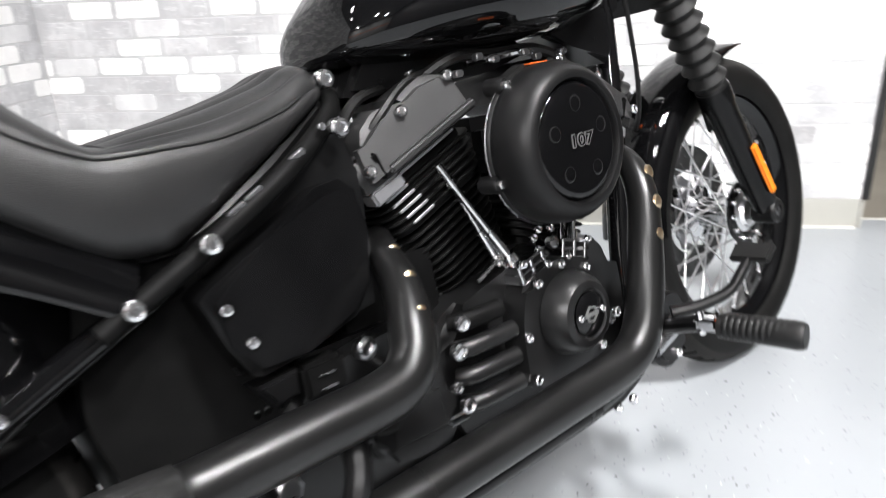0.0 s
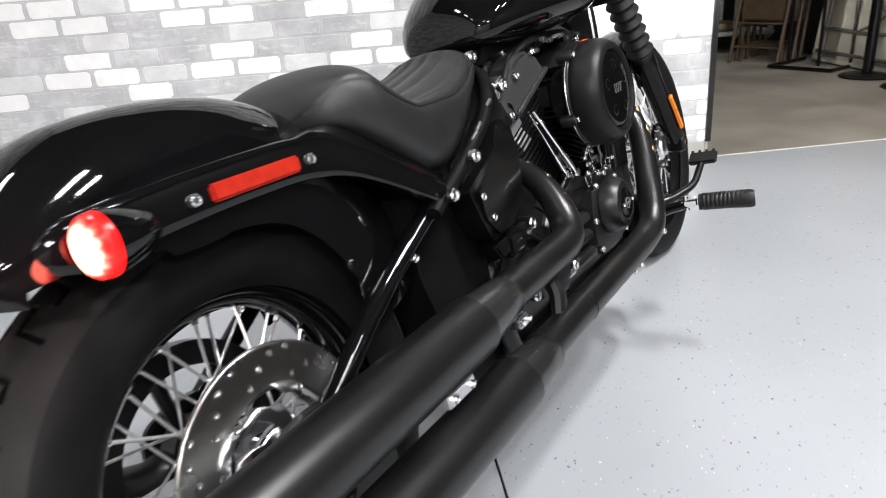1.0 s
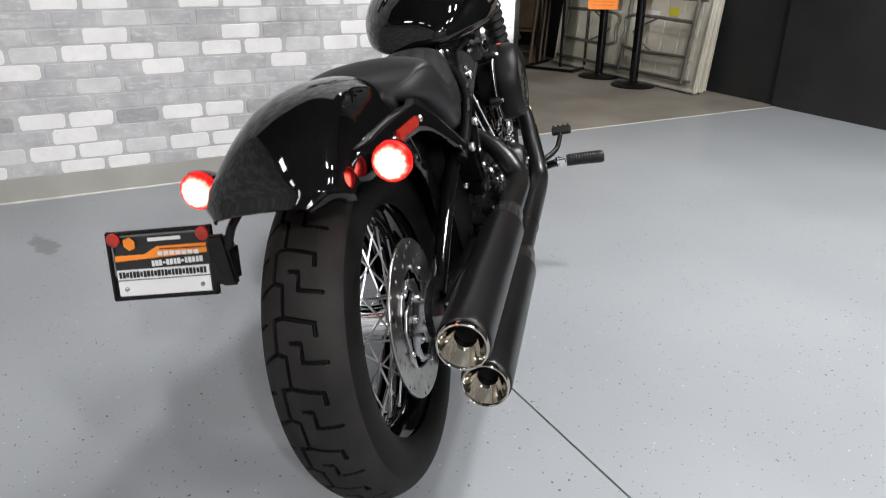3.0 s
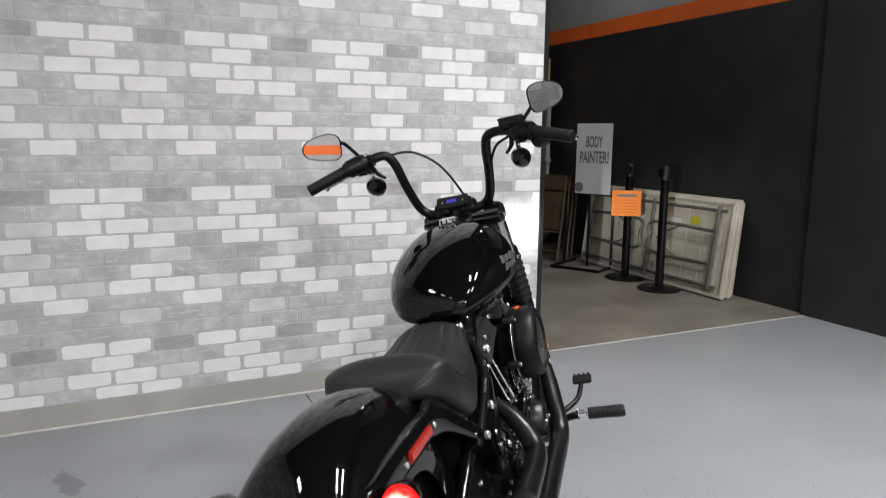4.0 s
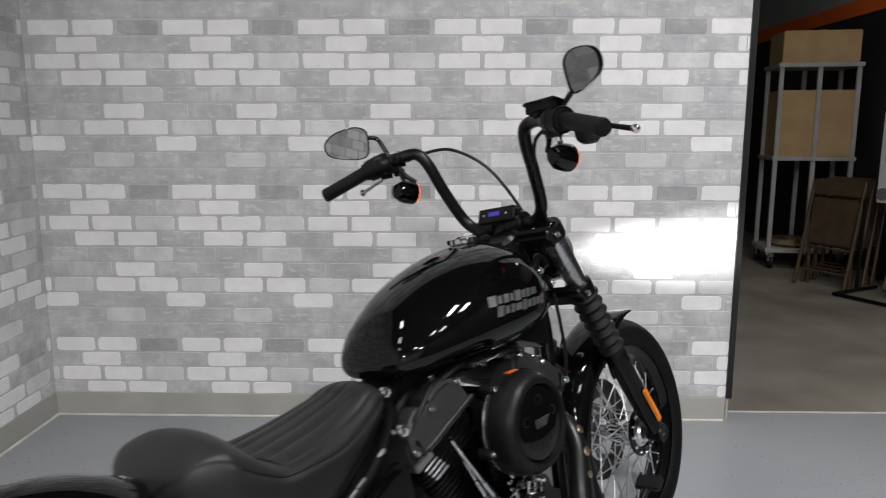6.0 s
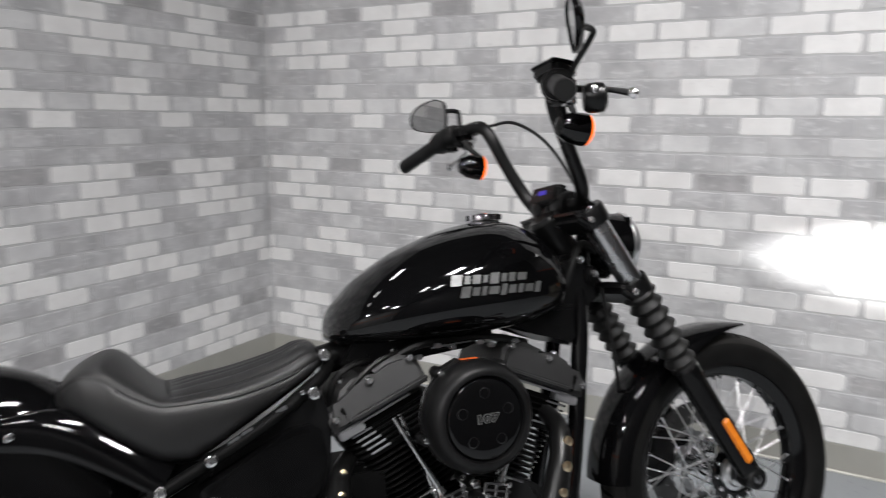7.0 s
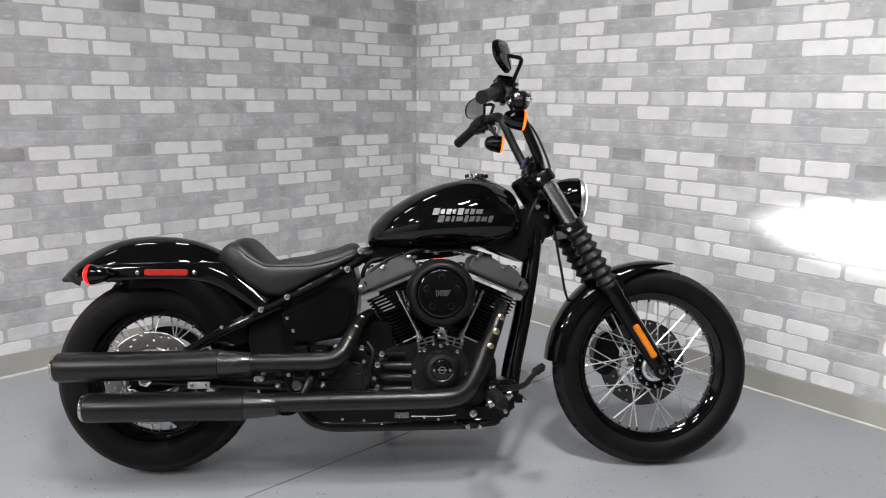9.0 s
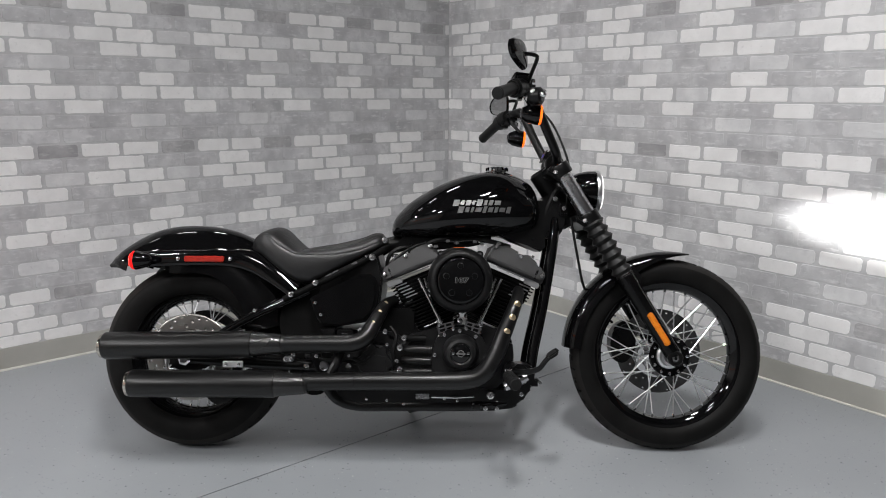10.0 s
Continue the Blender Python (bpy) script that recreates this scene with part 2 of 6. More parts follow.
def plate_z(sx, sy, h, r, m, corner=4):
    """A flat plate with rounded corners, lying across z."""
    pts = []
    for qx, qy, a0 in ((1, 1, 0), (-1, 1, 90), (-1, -1, 180), (1, -1, 270)):
        for k in range(corner + 1):
            a = radians(a0 + 90 * k / corner)
            pts.append((qx * (sx / 2 - r) + r * math.cos(a), qy * (sy / 2 - r) + r * math.sin(a)))
    d = min(0.25 * h, 0.003)
    return loft([[m @ Vector((x * k, y * k, z)) for x, y in pts] for z, k in ((-h / 2, 0.985), (-h / 2 + d, 1), (h / 2 - d, 1), (h / 2, 0.985))])


def smooth_outline(pts, steps=5):
    """Closed smooth outline through 2D points."""
    k, out = len(pts), []
    for i in range(k):
        a, b, c, d = (Vector(pts[(i + j - 1) % k]) for j in range(4))
        for s in range(steps):
            t = s / steps
            out.append(0.5 * (2 * b + (c - a) * t + (2 * a - 5 * b + 4 * c - d) * t * t + (3 * b - a - 3 * c + d) * t ** 3))
    return [(p[0], p[1]) for p in out]


def lettering(name, words, size, depth, mat, parent, m, label="", grow=0.0):
    c = bpy.data.curves.new(name, "FONT")
    c.body, c.size, c.extrude, c.align_x, c.align_y = words, size, depth, "CENTER", "CENTER"
    c.offset = grow
    ob = new(name, c)
    me = bpy.data.meshes.new_from_object(ob.evaluated_get(bpy.context.evaluated_depsgraph_get()))
    bpy.data.objects.remove(ob)
    me.materials.clear()
    return place(name, me, mat, parent, label, 30, m)


def toward(p, axis):
    """A pose at p whose z looks along axis."""
    return Matrix.Translation(p) @ Vector(axis).to_track_quat("Z", "Y").to_matrix().to_4x4()


BOLT = mesh_of(lathe([(0.0, 0.0), (0.008, 0.0), (0.008, 0.006), (0.0065, 0.0085), (0.004, 0.009), (0.0038, 0.0072), (0.0, 0.0072)][1:-1], 12, axis=(0, 0, 1)), BOLTHEAD, 30)


def bolt(p, parent, axis=(0, -1, 0), s=1.0):
    return place("bolt", BOLT, None, parent, "", 30, toward(p, axis) @ Matrix.Diagonal((s, s, s, 1)))

# setting ------------------------------------------------------------------
def floor_paint():
    m = material("epoxy_floor", (0.275, 0.292, 0.305), (0.303, 0.320, 0.333), 0.36, scale=1.6, fine=60, bump=0.08, coords="World", rough_var=0.08)
    nt = m.node_tree
    n, link = nt.nodes, nt.links.new
    p = n["Principled BSDF"]
    base = p.inputs["Base Color"].links[0].from_socket
    pos = n.new("ShaderNodeNewGeometry").outputs["Position"]
    # a dark scuff by the wall
    place_at = n.new("ShaderNodeMapping")
    place_at.vector_type = "TEXTURE"
    place_at.inputs["Location"].default_value, place_at.inputs["Rotation"].default_value, place_at.inputs["Scale"].default_value = (-0.48, 2.43, 0), (0, 0, 0.25), (0.045, 0.13, 1)
    link(pos, place_at.inputs["Vector"])
    rough_edge = n.new("ShaderNodeTexNoise")
    rough_edge.inputs["Scale"].default_value, rough_edge.inputs["Detail"].default_value = 22, 5
    link(pos, rough_edge.inputs["Vector"])
    reach = n.new("ShaderNodeVectorMath")
    reach.operation = "LENGTH"
    link(place_at.outputs["Vector"], reach.inputs[0])
    ragged = n.new("ShaderNodeMath")
    ragged.operation, ragged.inputs[1].default_value = "MULTIPLY_ADD", 1.6
    link(rough_edge.outputs["Fac"], ragged.inputs[0])
    link(reach.outputs["Value"], ragged.inputs[2])
    mark = n.new("ShaderNodeMapRange")
    mark.inputs["From Min"].default_value, mark.inputs["From Max"].default_value, mark.inputs["To Min"].default_value, mark.inputs["To Max"].default_value = 1.45, 1.75, 0.6, 0.0
    link(ragged.outputs[0], mark.inputs["Value"])
    scuff = n.new("ShaderNodeMix")
    scuff.data_type = "RGBA"
    scuff.inputs["B"].default_value = (0.12, 0.12, 0.125, 1)
    link(mark.outputs["Result"], scuff.inputs["Factor"])
    link(base, scuff.inputs["A"])
    base = scuff.outputs["Result"]
    # chips are irregular: bend the space they lie in
    bend = n.new("ShaderNodeTexNoise")
    bend.inputs["Scale"].default_value, bend.inputs["Detail"].default_value = 190, 2
    link(pos, bend.inputs["Vector"])
    push = n.new("ShaderNodeVectorMath")
    push.operation, push.inputs[1].default_value = "MULTIPLY_ADD", (0.009, 0.009, 0.0)
    link(bend.outputs["Color"], push.inputs[0])
    link(pos, push.inputs[2])
    pos = push.outputs[0]
    for scale, cut, col in ((60.0, 0.15, (0.05, 0.05, 0.055, 1)), (75.0, 0.11, (0.58, 0.58, 0.57, 1)), (120.0, 0.2, (0.13, 0.13, 0.14, 1))):
        warp = n.new("ShaderNodeVectorMath")
        warp.operation = "ADD"
        warp.inputs[1].default_value = (scale * 0.37, scale * 0.11, 0)
        link(pos, warp.inputs[0])
        vor = n.new("ShaderNodeTexVoronoi")
        vor.inputs["Scale"].default_value = scale
        link(warp.outputs[0], vor.inputs["Vector"])
        sep = n.new("ShaderNodeSeparateColor")
        link(vor.outputs["Color"], sep.inputs["Color"])
        few = n.new("ShaderNodeMath")
        few.operation, few.inputs[1].default_value = "LESS_THAN", 0.13
        link(sep.outputs[0], few.inputs[0])
        dot = n.new("ShaderNodeMath")
        dot.operation, dot.inputs[1].default_value = "LESS_THAN", cut
        link(vor.outputs["Distance"], dot.inputs[0])
        both = n.new("ShaderNodeMath")
        both.operation = "MULTIPLY"
        link(few.outputs[0], both.inputs[0])
        link(dot.outputs[0], both.inputs[1])
        mx = n.new("ShaderNodeMix")
        mx.data_type = "RGBA"
        mx.inputs["B"].default_value = col
        link(both.outputs[0], mx.inputs["Factor"])
        link(base, mx.inputs["A"])
        base = mx.outputs["Result"]
    link(base, p.inputs["Base Color"])
    return m


EPOXY = floor_paint()
CONCRETE = material("bare_concrete", (0.16, 0.145, 0.12), (0.25, 0.23, 0.19), 0.55, scale=2.2, fine=90, bump=0.2, coords="World", rough_var=0.12)
BASEB = material("vinyl_base", (0.36, 0.355, 0.32), (0.42, 0.415, 0.38), 0.5, scale=4, fine=80, bump=0.05, coords="World")
CAULK = material("caulk", (0.66, 0.65, 0.6), (0.52, 0.51, 0.46), 0.6, scale=12, coords="World")


def paper(name, low, high, smear, vary):
    """Printed brick paper: cloudy blotches, finer mottling, pale smears and small dark chips."""
    m = material(name, low, high, 0.55, scale=11, fine=140, bump=0.12, coords="World", vary=vary, lo=0.36, hi=0.64, detail=3)
    n, link = m.node_tree.nodes, m.node_tree.links.new
    p = n["Principled BSDF"]
    base = p.inputs["Base Color"].links[0].from_socket
    pos = n.new("ShaderNodeNewGeometry").outputs["Position"]
    for scale, squash, cut, tone, amount in ((34.0, 1.0, 0.56, low, 0.55), (20.0, 3.2, 0.60, (0.78, 0.78, 0.78), smear), (48.0, 1.0, 0.66, tuple(0.6 * v for v in low), 0.4)):
        mp = n.new("ShaderNodeMapping")
        mp.inputs["Scale"].default_value = (1, 1, squash)
        link(pos, mp.inputs["Vector"])
        tex = n.new("ShaderNodeTexNoise")
        tex.inputs["Scale"].default_value, tex.inputs["Detail"].default_value, tex.inputs["Roughness"].default_value = scale, 5, 0.62
        link(mp.outputs["Vector"], tex.inputs["Vector"])
        rg = n.new("ShaderNodeMapRange")
        rg.inputs["From Min"].default_value, rg.inputs["From Max"].default_value, rg.inputs["To Max"].default_value = cut - 0.05, cut + 0.08, amount
        link(tex.outputs["Fac"], rg.inputs["Value"])
        mx = n.new("ShaderNodeMix")
        mx.data_type = "RGBA"
        mx.inputs["B"].default_value = (*tone, 1)
        link(rg.outputs["Result"], mx.inputs["Factor"])
        link(base, mx.inputs["A"])
        base = mx.outputs["Result"]
    link(base, p.inputs["Base Color"])
    return m


GROUT = paper("wall_grout", (0.48, 0.48, 0.485), (0.56, 0.56, 0.565), 0.15, 0.0)
BRICKS = (
    paper("brick_white", (0.82, 0.813, 0.805), (0.89, 0.883, 0.875), 0.1, 0.03),
    paper("brick_pale", (0.62, 0.62, 0.625), (0.74, 0.74, 0.74), 0.4, 0.05),
    paper("brick_grey", (0.45, 0.45, 0.46), (0.60, 0.60, 0.605), 0.5, 0.10),
    paper("brick_dark", (0.34, 0.335, 0.34), (0.46, 0.455, 0.46), 0.25, 0.06),
)
TRIM = material("black_trim", (0.01, 0.01, 0.01), (0.016, 0.016, 0.016), 0.35)
DARKWALL = material("black_wall", (0.015, 0.015, 0.016), (0.022, 0.022, 0.023), 0.5, scale=3, fine=60, bump=0.1, coords="World")
STRIPE = material("orange_stripe", (0.62, 0.11, 0.015), (0.68, 0.13, 0.02), 0.5, scale=5, coords="World")
GREYWALL = material("grey_wall", (0.25, 0.25, 0.245), (0.3, 0.3, 0.29), 0.6, scale=3, fine=60, bump=0.1, coords="World")
CEIL = material("ceiling_paint", (0.10, 0.10, 0.10), (0.14, 0.14, 0.14), 0.8, scale=2, coords="World")

WALL_Y, WALL_X, WALL_END, TOP = 2.98, -1.065, 1.762, 2.62


def box(name, x0, x1, y0, y1, z0, z1, mat, label="", bevel=0.0, kind="structure"):
    ob = part(name, block(x1 - x0, y1 - y0, z1 - z0, bevel, Matrix.Translation(((x0 + x1) / 2, (y0 + y1) / 2, (z0 + z1) / 2))), mat)
    return tagged(ob, label, "", "", kind)


# painted floor in two bays with a saw-cut joint between them
bm = block(0.486 - 0.0025 + 5.0, 3.075 + 6.0, 0.1, 0, Matrix.Translation(((0.486 - 0.0025 - 5.0) / 2, (3.075 - 6.0) / 2, -0.05)))
block(4.3 - 0.4885, 3.075 + 6.0, 0.1, 0, Matrix.Translation(((4.3 + 0.4885) / 2, (3.075 - 6.0) / 2, -0.05)), bm=bm)
tagged(part("floor", bm, EPOXY), "glossy grey epoxy floor with scattered dark and white flecks", "floor", "", "structure")
box("floor_joint", 0.483, 0.489, -6, 3.075, -0.06, -0.006, TRIM, "dark saw-cut joint in the painted floor")
box("floor_concrete", -5, 4.3, 3.075, 9.6, -0.1, -0.002, CONCRETE, "bare brownish concrete floor of the storage area")
box("floor_edge", 1.80, 4.02, 3.064, 3.078, -0.01, 0.0015, CAULK, "pale edge line of the floor paint")

main = box("wall_north", WALL_X - 0.1, WALL_END, WALL_Y, WALL_Y + 0.1, 0, TOP, GROUT, "partition wall covered in grey and white brick paper")
side_wall = box("wall_west", WALL_X - 0.1, WALL_X, -1.6, WALL_Y, 0, TOP, GROUT, "side wall covered in grey and white brick paper")
box("baseboard_north", WALL_X, WALL_END - 0.003, WALL_Y - 0.007, WALL_Y, 0, 0.098, BASEB, "greenish grey vinyl baseboard", 0.002)
box("baseboard_west", WALL_X, WALL_X + 0.007, -1.6, WALL_Y - 0.007, 0, 0.098, BASEB, "greenish grey vinyl baseboard", 0.002)
for nm, a, b in (("trim_caulk_north", (WALL_X + 0.01, WALL_Y - 0.011, 0.002), (WALL_END - 0.01, WALL_Y - 0.011, 0.002)), ("trim_caulk_west", (WALL_X + 0.011, -1.6, 0.002), (WALL_X + 0.011, WALL_Y - 0.012, 0.002))):
    pts = [Vector(a).lerp(Vector(b), k / 60) + Vector((random.uniform(-1, 1), random.uniform(-1, 1), 0)) * 0.0012 for k in range(61)]
    tagged(part(nm, sweep(pts, 0.006, 6, 1), CAULK), "pale caulk bead along the floor", "", "", "structure")
box("trim_wall_end", WALL_END, WALL_END + 0.022, WALL_Y - 0.012, WALL_Y + 0.112, 0.098, TOP, TRIM, "black metal end cap of the partition wall", 0.002)
box("trim_wall_foot", WALL_END, WALL_END + 0.012, WALL_Y - 0.006, WALL_Y + 0.1, 0, 0.098, BASEB, "vinyl baseboard return at the wall end", 0.002)

box("wall_east", 4.05, 4.25, 3.1, 9.6, 0, 2.15, DARKWALL, "matt black lower wall of the storage area")
box("wall_east_stripe", 4.049, 4.25, 3.1, 9.6, 2.15, 2.285, STRIPE, "orange band painted on the wall")
box("wall_east_upper", 4.05, 4.25, 3.1, 9.6, 2.285, 4.2, GREYWALL, "grey upper wall")
box("wall_east_near", 4.0, 4.25, -6, 3.1, 0, 4.2, DARKWALL, "matt black wall")
box("wall_back", -5, 4.25, 9.6, 9.8, 0, 4.2, DARKWALL, "dark far wall of the storage area")
box("wall_south", -5.2, 4.25, -6.2, -6, 0, 2.15, GREYWALL, "plain grey lower wall")
box("wall_south_stripe", -5.2, 4.25, -6.2, -5.999, 2.15, 2.285, STRIPE, "orange band painted round the room")
box("wall_south_upper", -5.2, 4.25, -6.2, -6, 2.285, 4.2, GREYWALL, "plain grey upper wall")
box("wall_far_west", -5.2, -5, -6, 9.6, 0, 4.2, GREYWALL, "plain grey wall")
box("ceiling", -5.2, 4.25, -6.2, 9.8, 4.2, 4.3, CEIL, "dark ceiling")

# brick paper: three bricks and ten courses to a repeat; 0 white, 1 pale, 2 grey, 3 dark
COURSE, REPEAT = 0.064, 0.53
ROWS = ((0.0, "003"), (0.20, "022"), (0.03, "001"), (0.22, "002"), (0.67, "122"), (0.52, "022"), (0.36, "001"), (0.90, "022"), (0.42, "122"), (0.2, "222"))


def brick_mesh(w, h, mat, seed):
    """One brick with rounded, uneven corners and a soft bevel."""
    r = random.Random(seed)
    bm = bmesh.new()
    outline = []
    for sx, sz, a0 in ((1, 1, 0), (-1, 1, 90), (-1, -1, 180), (1, -1, 270)):
        c = min(r.uniform(0.006, 0.015), 0.3 * w)
        for a in (a0 + 8, a0 + 45, a0 + 82):
            a = radians(a)
            outline.append((sx * (w / 2 - c) + c * math.cos(a) + r.uniform(-1, 1) * 0.0014, sz * (h / 2 - c) + c * math.sin(a) + r.uniform(-1, 1) * 0.0014))
        if a0 in (0, 180):
            for f in (0.45, 0.0, -0.45):
                outline.append((sx * w / 2 * f + r.uniform(-1, 1) * 0.012 * min(1, w * 8), sz * (h / 2 + r.uniform(-0.0022, 0.0008))))
        else:
            outline.append((sx * (w / 2 + r.uniform(-0.0022, 0.0008)), sz * h * r.uniform(-0.2, 0.2)))
    loft([[(x * (1 - d / w), -y, z * (1 - d / h)) for x, z in outline] for y, d in ((0.0, 0.0), (0.0013, 0.0022))], bm, caps=False)
    bm.faces.new([v for v in bm.verts[:] if v.co.y < -0.00125])
    return mesh_of(bm, mat, 20)


def brick_places(u0, u1, phase):
    """Centres along the wall, height, width and colour of every brick between u0 and u1."""
    out = []
    for row in range(-24, 40):
        top = 0.34 + 0.64 * 2 - COURSE * row
        if top < 0.13 or top > TOP:
            continue
        start, kinds = ROWS[row % 10]
        for rep in range(-9, 9):
            for k in range(3):
                a = phase + REPEAT * (rep + start + k / 3)
                b = a + REPEAT / 3 - 0.016
                a, b = max(a, u0 + 0.001), min(b, u1 - 0.001)
                if b - a > 0.02:
                    z0, z1 = max(top - COURSE + 0.0065, 0.1), top
                    if z1 - z0 > 0.015:
                        out.append(((a + b) / 2, (z0 + z1) / 2, b - a, z1 - z0, int(kinds[k])))
    return out


def lay_bricks(wall, places, turn, near):
    shared, rest = {}, [[], [], [], []]
    single = [p for p in places if near(p)][:300]
    chosen = set(map(id, single))
    for p in single:
        u, z, w, h, kind = p
        key = (round(w, 3), round(h, 3), kind, random.randrange(3))
        if key not in shared:
            shared[key] = brick_mesh(w, h, BRICKS[kind], len(shared))
        place("brick", shared[key], None, wall, "", 20, turn @ Matrix.Translation((u, 0, z)))
    for p in places:
        if id(p) not in chosen:
            rest[p[4]].append(p)
    for kind, group in enumerate(rest):
        vs, fs = [], []
        for u, z, w, h, _ in group:
            o = len(vs)
            c = min(0.009, 0.3 * w)
            edge = []
            for i, j in ((-1, -1), (1, -1), (1, 1), (-1, 1)):
                along, up = (i * (w / 2 - c), j * h / 2), (i * w / 2, j * (h / 2 - c))
                edge += [up, along] if i * j > 0 else [along, up]
            edge = [(i + random.uniform(-1, 1) * 0.0016, j + random.uniform(-1, 1) * 0.0016) for i, j in edge]
            for inset, y in ((0.0, 0.0), (0.0022, -0.0013)):
                vs += [turn @ Vector((u + i * (1 - inset / w), y, z + j * (1 - inset / h))) for i, j in edge]
            fs += [(o + i, o + (i + 1) % 8, o + 8 + (i + 1) % 8, o + 8 + i) for i in range(8)] + [tuple(range(o + 8, o + 16))]
        me = bpy.data.meshes.new("bricks")
        me.from_pydata(vs, [], fs)
        me.materials.append(BRICKS[kind])
        me.shade_flat()
        ob = new("bricks", me)
        ob.parent = wall
        tagged(ob, "", "", "", "stuff")

# motorcycle: x ahead from the rear axle, y to its left, z up -----------------
moto = new("motorcycle")
moto.matrix_basis = pose(0.156, 0.837, 0.003, -12.5, 0.2, 50.5)
tagged(moto, "gloss black cruiser motorcycle with lit lamps leaning on its stand", "motorcycle")


# tread pattern of one repeat: grooves as strokes (across, along) to (across, along)
GROOVES = ((-0.38, 0.03, -0.38, 0.5), (-0.38, 0.5, -0.17, 0.55), (-0.17, 0.55, -0.17, 1.0), (-0.17, 1.0, -0.38, 1.03), (-0.17, 0.0, 0.46, 0.11), (0.46, 0.11, 0.47, 0.28), (-0.38, 0.5, -0.9, 0.72),
           (-0.04, 0.36, 0.16, 0.37), (0.16, 0.37, 0.18, 0.64), (0.18, 0.64, 0.62, 0.68), (-0.78, 0.14, -0.6, 0.09))


def groove_depth(u, p, span, pitch):
    """How far the tread is cut away, 0 to 1, over arrays of places."""
    best = np.full(np.broadcast(u, p).shape, 1.0)
    for a, b, c, d in GROOVES:
        for wrap in (-1, 0, 1):
            x0, y0, x1, y1 = a * span, (b + wrap) * pitch, c * span, (d + wrap) * pitch
            px, py = u * span - x0, p * pitch - y0
            dx, dy = x1 - x0, y1 - y0
            f = np.clip((px * dx + py * dy) / (dx * dx + dy * dy), 0, 1)
            best = np.minimum(best, np.hypot(px - f * dx, py - f * dy))
    t = np.clip((0.0037 - best) / 0.0015, 0, 1)
    return t * t * (3 - 2 * t)


def tyre(r_out, width, hh, spread, blocks, fine, parent, cx, cz, nf=104, deep=0.0045):
    bm = bmesh.new()
    nt = blocks * fine
    phi = np.radians(spread) * np.linspace(-1, 1, nf + 1)
    cut = groove_depth(-np.sin(phi)[None, :] + 0.04, (np.arange(fine) / fine)[:, None], width * 0.55, 2 * math.pi * r_out / blocks)
    cut = cut * np.clip((np.radians(66) - np.abs(phi)) / 0.12, 0, 1)[None, :]
    rows = []
    for i in range(nt):
        th = 2 * math.pi * i / nt
        row = []
        for j in range(nf + 1):
            ph, d = float(phi[j]), float(cut[i % fine, j]) * deep
            y = width / 2 * math.sin(ph) - d * math.sin(ph)
            r = r_out - hh + hh * math.copysign(abs(math.cos(ph)) ** 0.9, math.cos(ph)) - d * math.cos(ph)
            row.append(bm.verts.new((cx + r * math.cos(th), y, cz + r * math.sin(th))))
        rows.append(row)
    for i in range(nt):
        a, b = rows[i], rows[(i + 1) % nt]
        for j in range(nf):
            bm.faces.new((a[j], a[j + 1], b[j + 1], b[j]))
    me = bpy.data.meshes.new("tyre")
    bm.to_mesh(me)
    bm.free()
    me.materials.append(RUBBER)
    me.materials.append(TREAD)
    crown = (np.abs(phi[:-1] + phi[1:]) / 2 < radians(64)).astype(np.int32)
    # near-black on the groove floors paints in the shade inside the cuts
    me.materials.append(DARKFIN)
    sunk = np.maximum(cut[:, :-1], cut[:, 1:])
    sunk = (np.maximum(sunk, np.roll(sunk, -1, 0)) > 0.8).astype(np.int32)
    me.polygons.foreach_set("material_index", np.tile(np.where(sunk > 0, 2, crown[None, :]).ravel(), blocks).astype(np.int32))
    me.shade_smooth()
    me.set_sharp_from_angle(angle=radians(30))
    ob = place("tyre", me, None, parent, "black rubber tyre with zigzag tread grooves", 30)
    for side in (-1, 1):
        part("sidewall_band", lathe([(r_out - hh * 1.25, side * width * 0.468), (r_out - hh * 1.28, side * width * 0.476), (r_out - hh * 1.38, side * width * 0.47), (r_out - hh * 1.41, side * width * 0.455)], 96, (cx, 0, cz), caps=False), RUBBER, ob)
    return ob


SPOKE = mesh_of(sweep([(0, 0, 0), (0, 0, 1)], 0.0022, 6, 1), WIRE)
NIPPLE = mesh_of(lathe([(0.004, -0.012), (0.0045, 0.0), (0.003, 0.006)], 8, axis=(0, 0, 1)), CHROME)


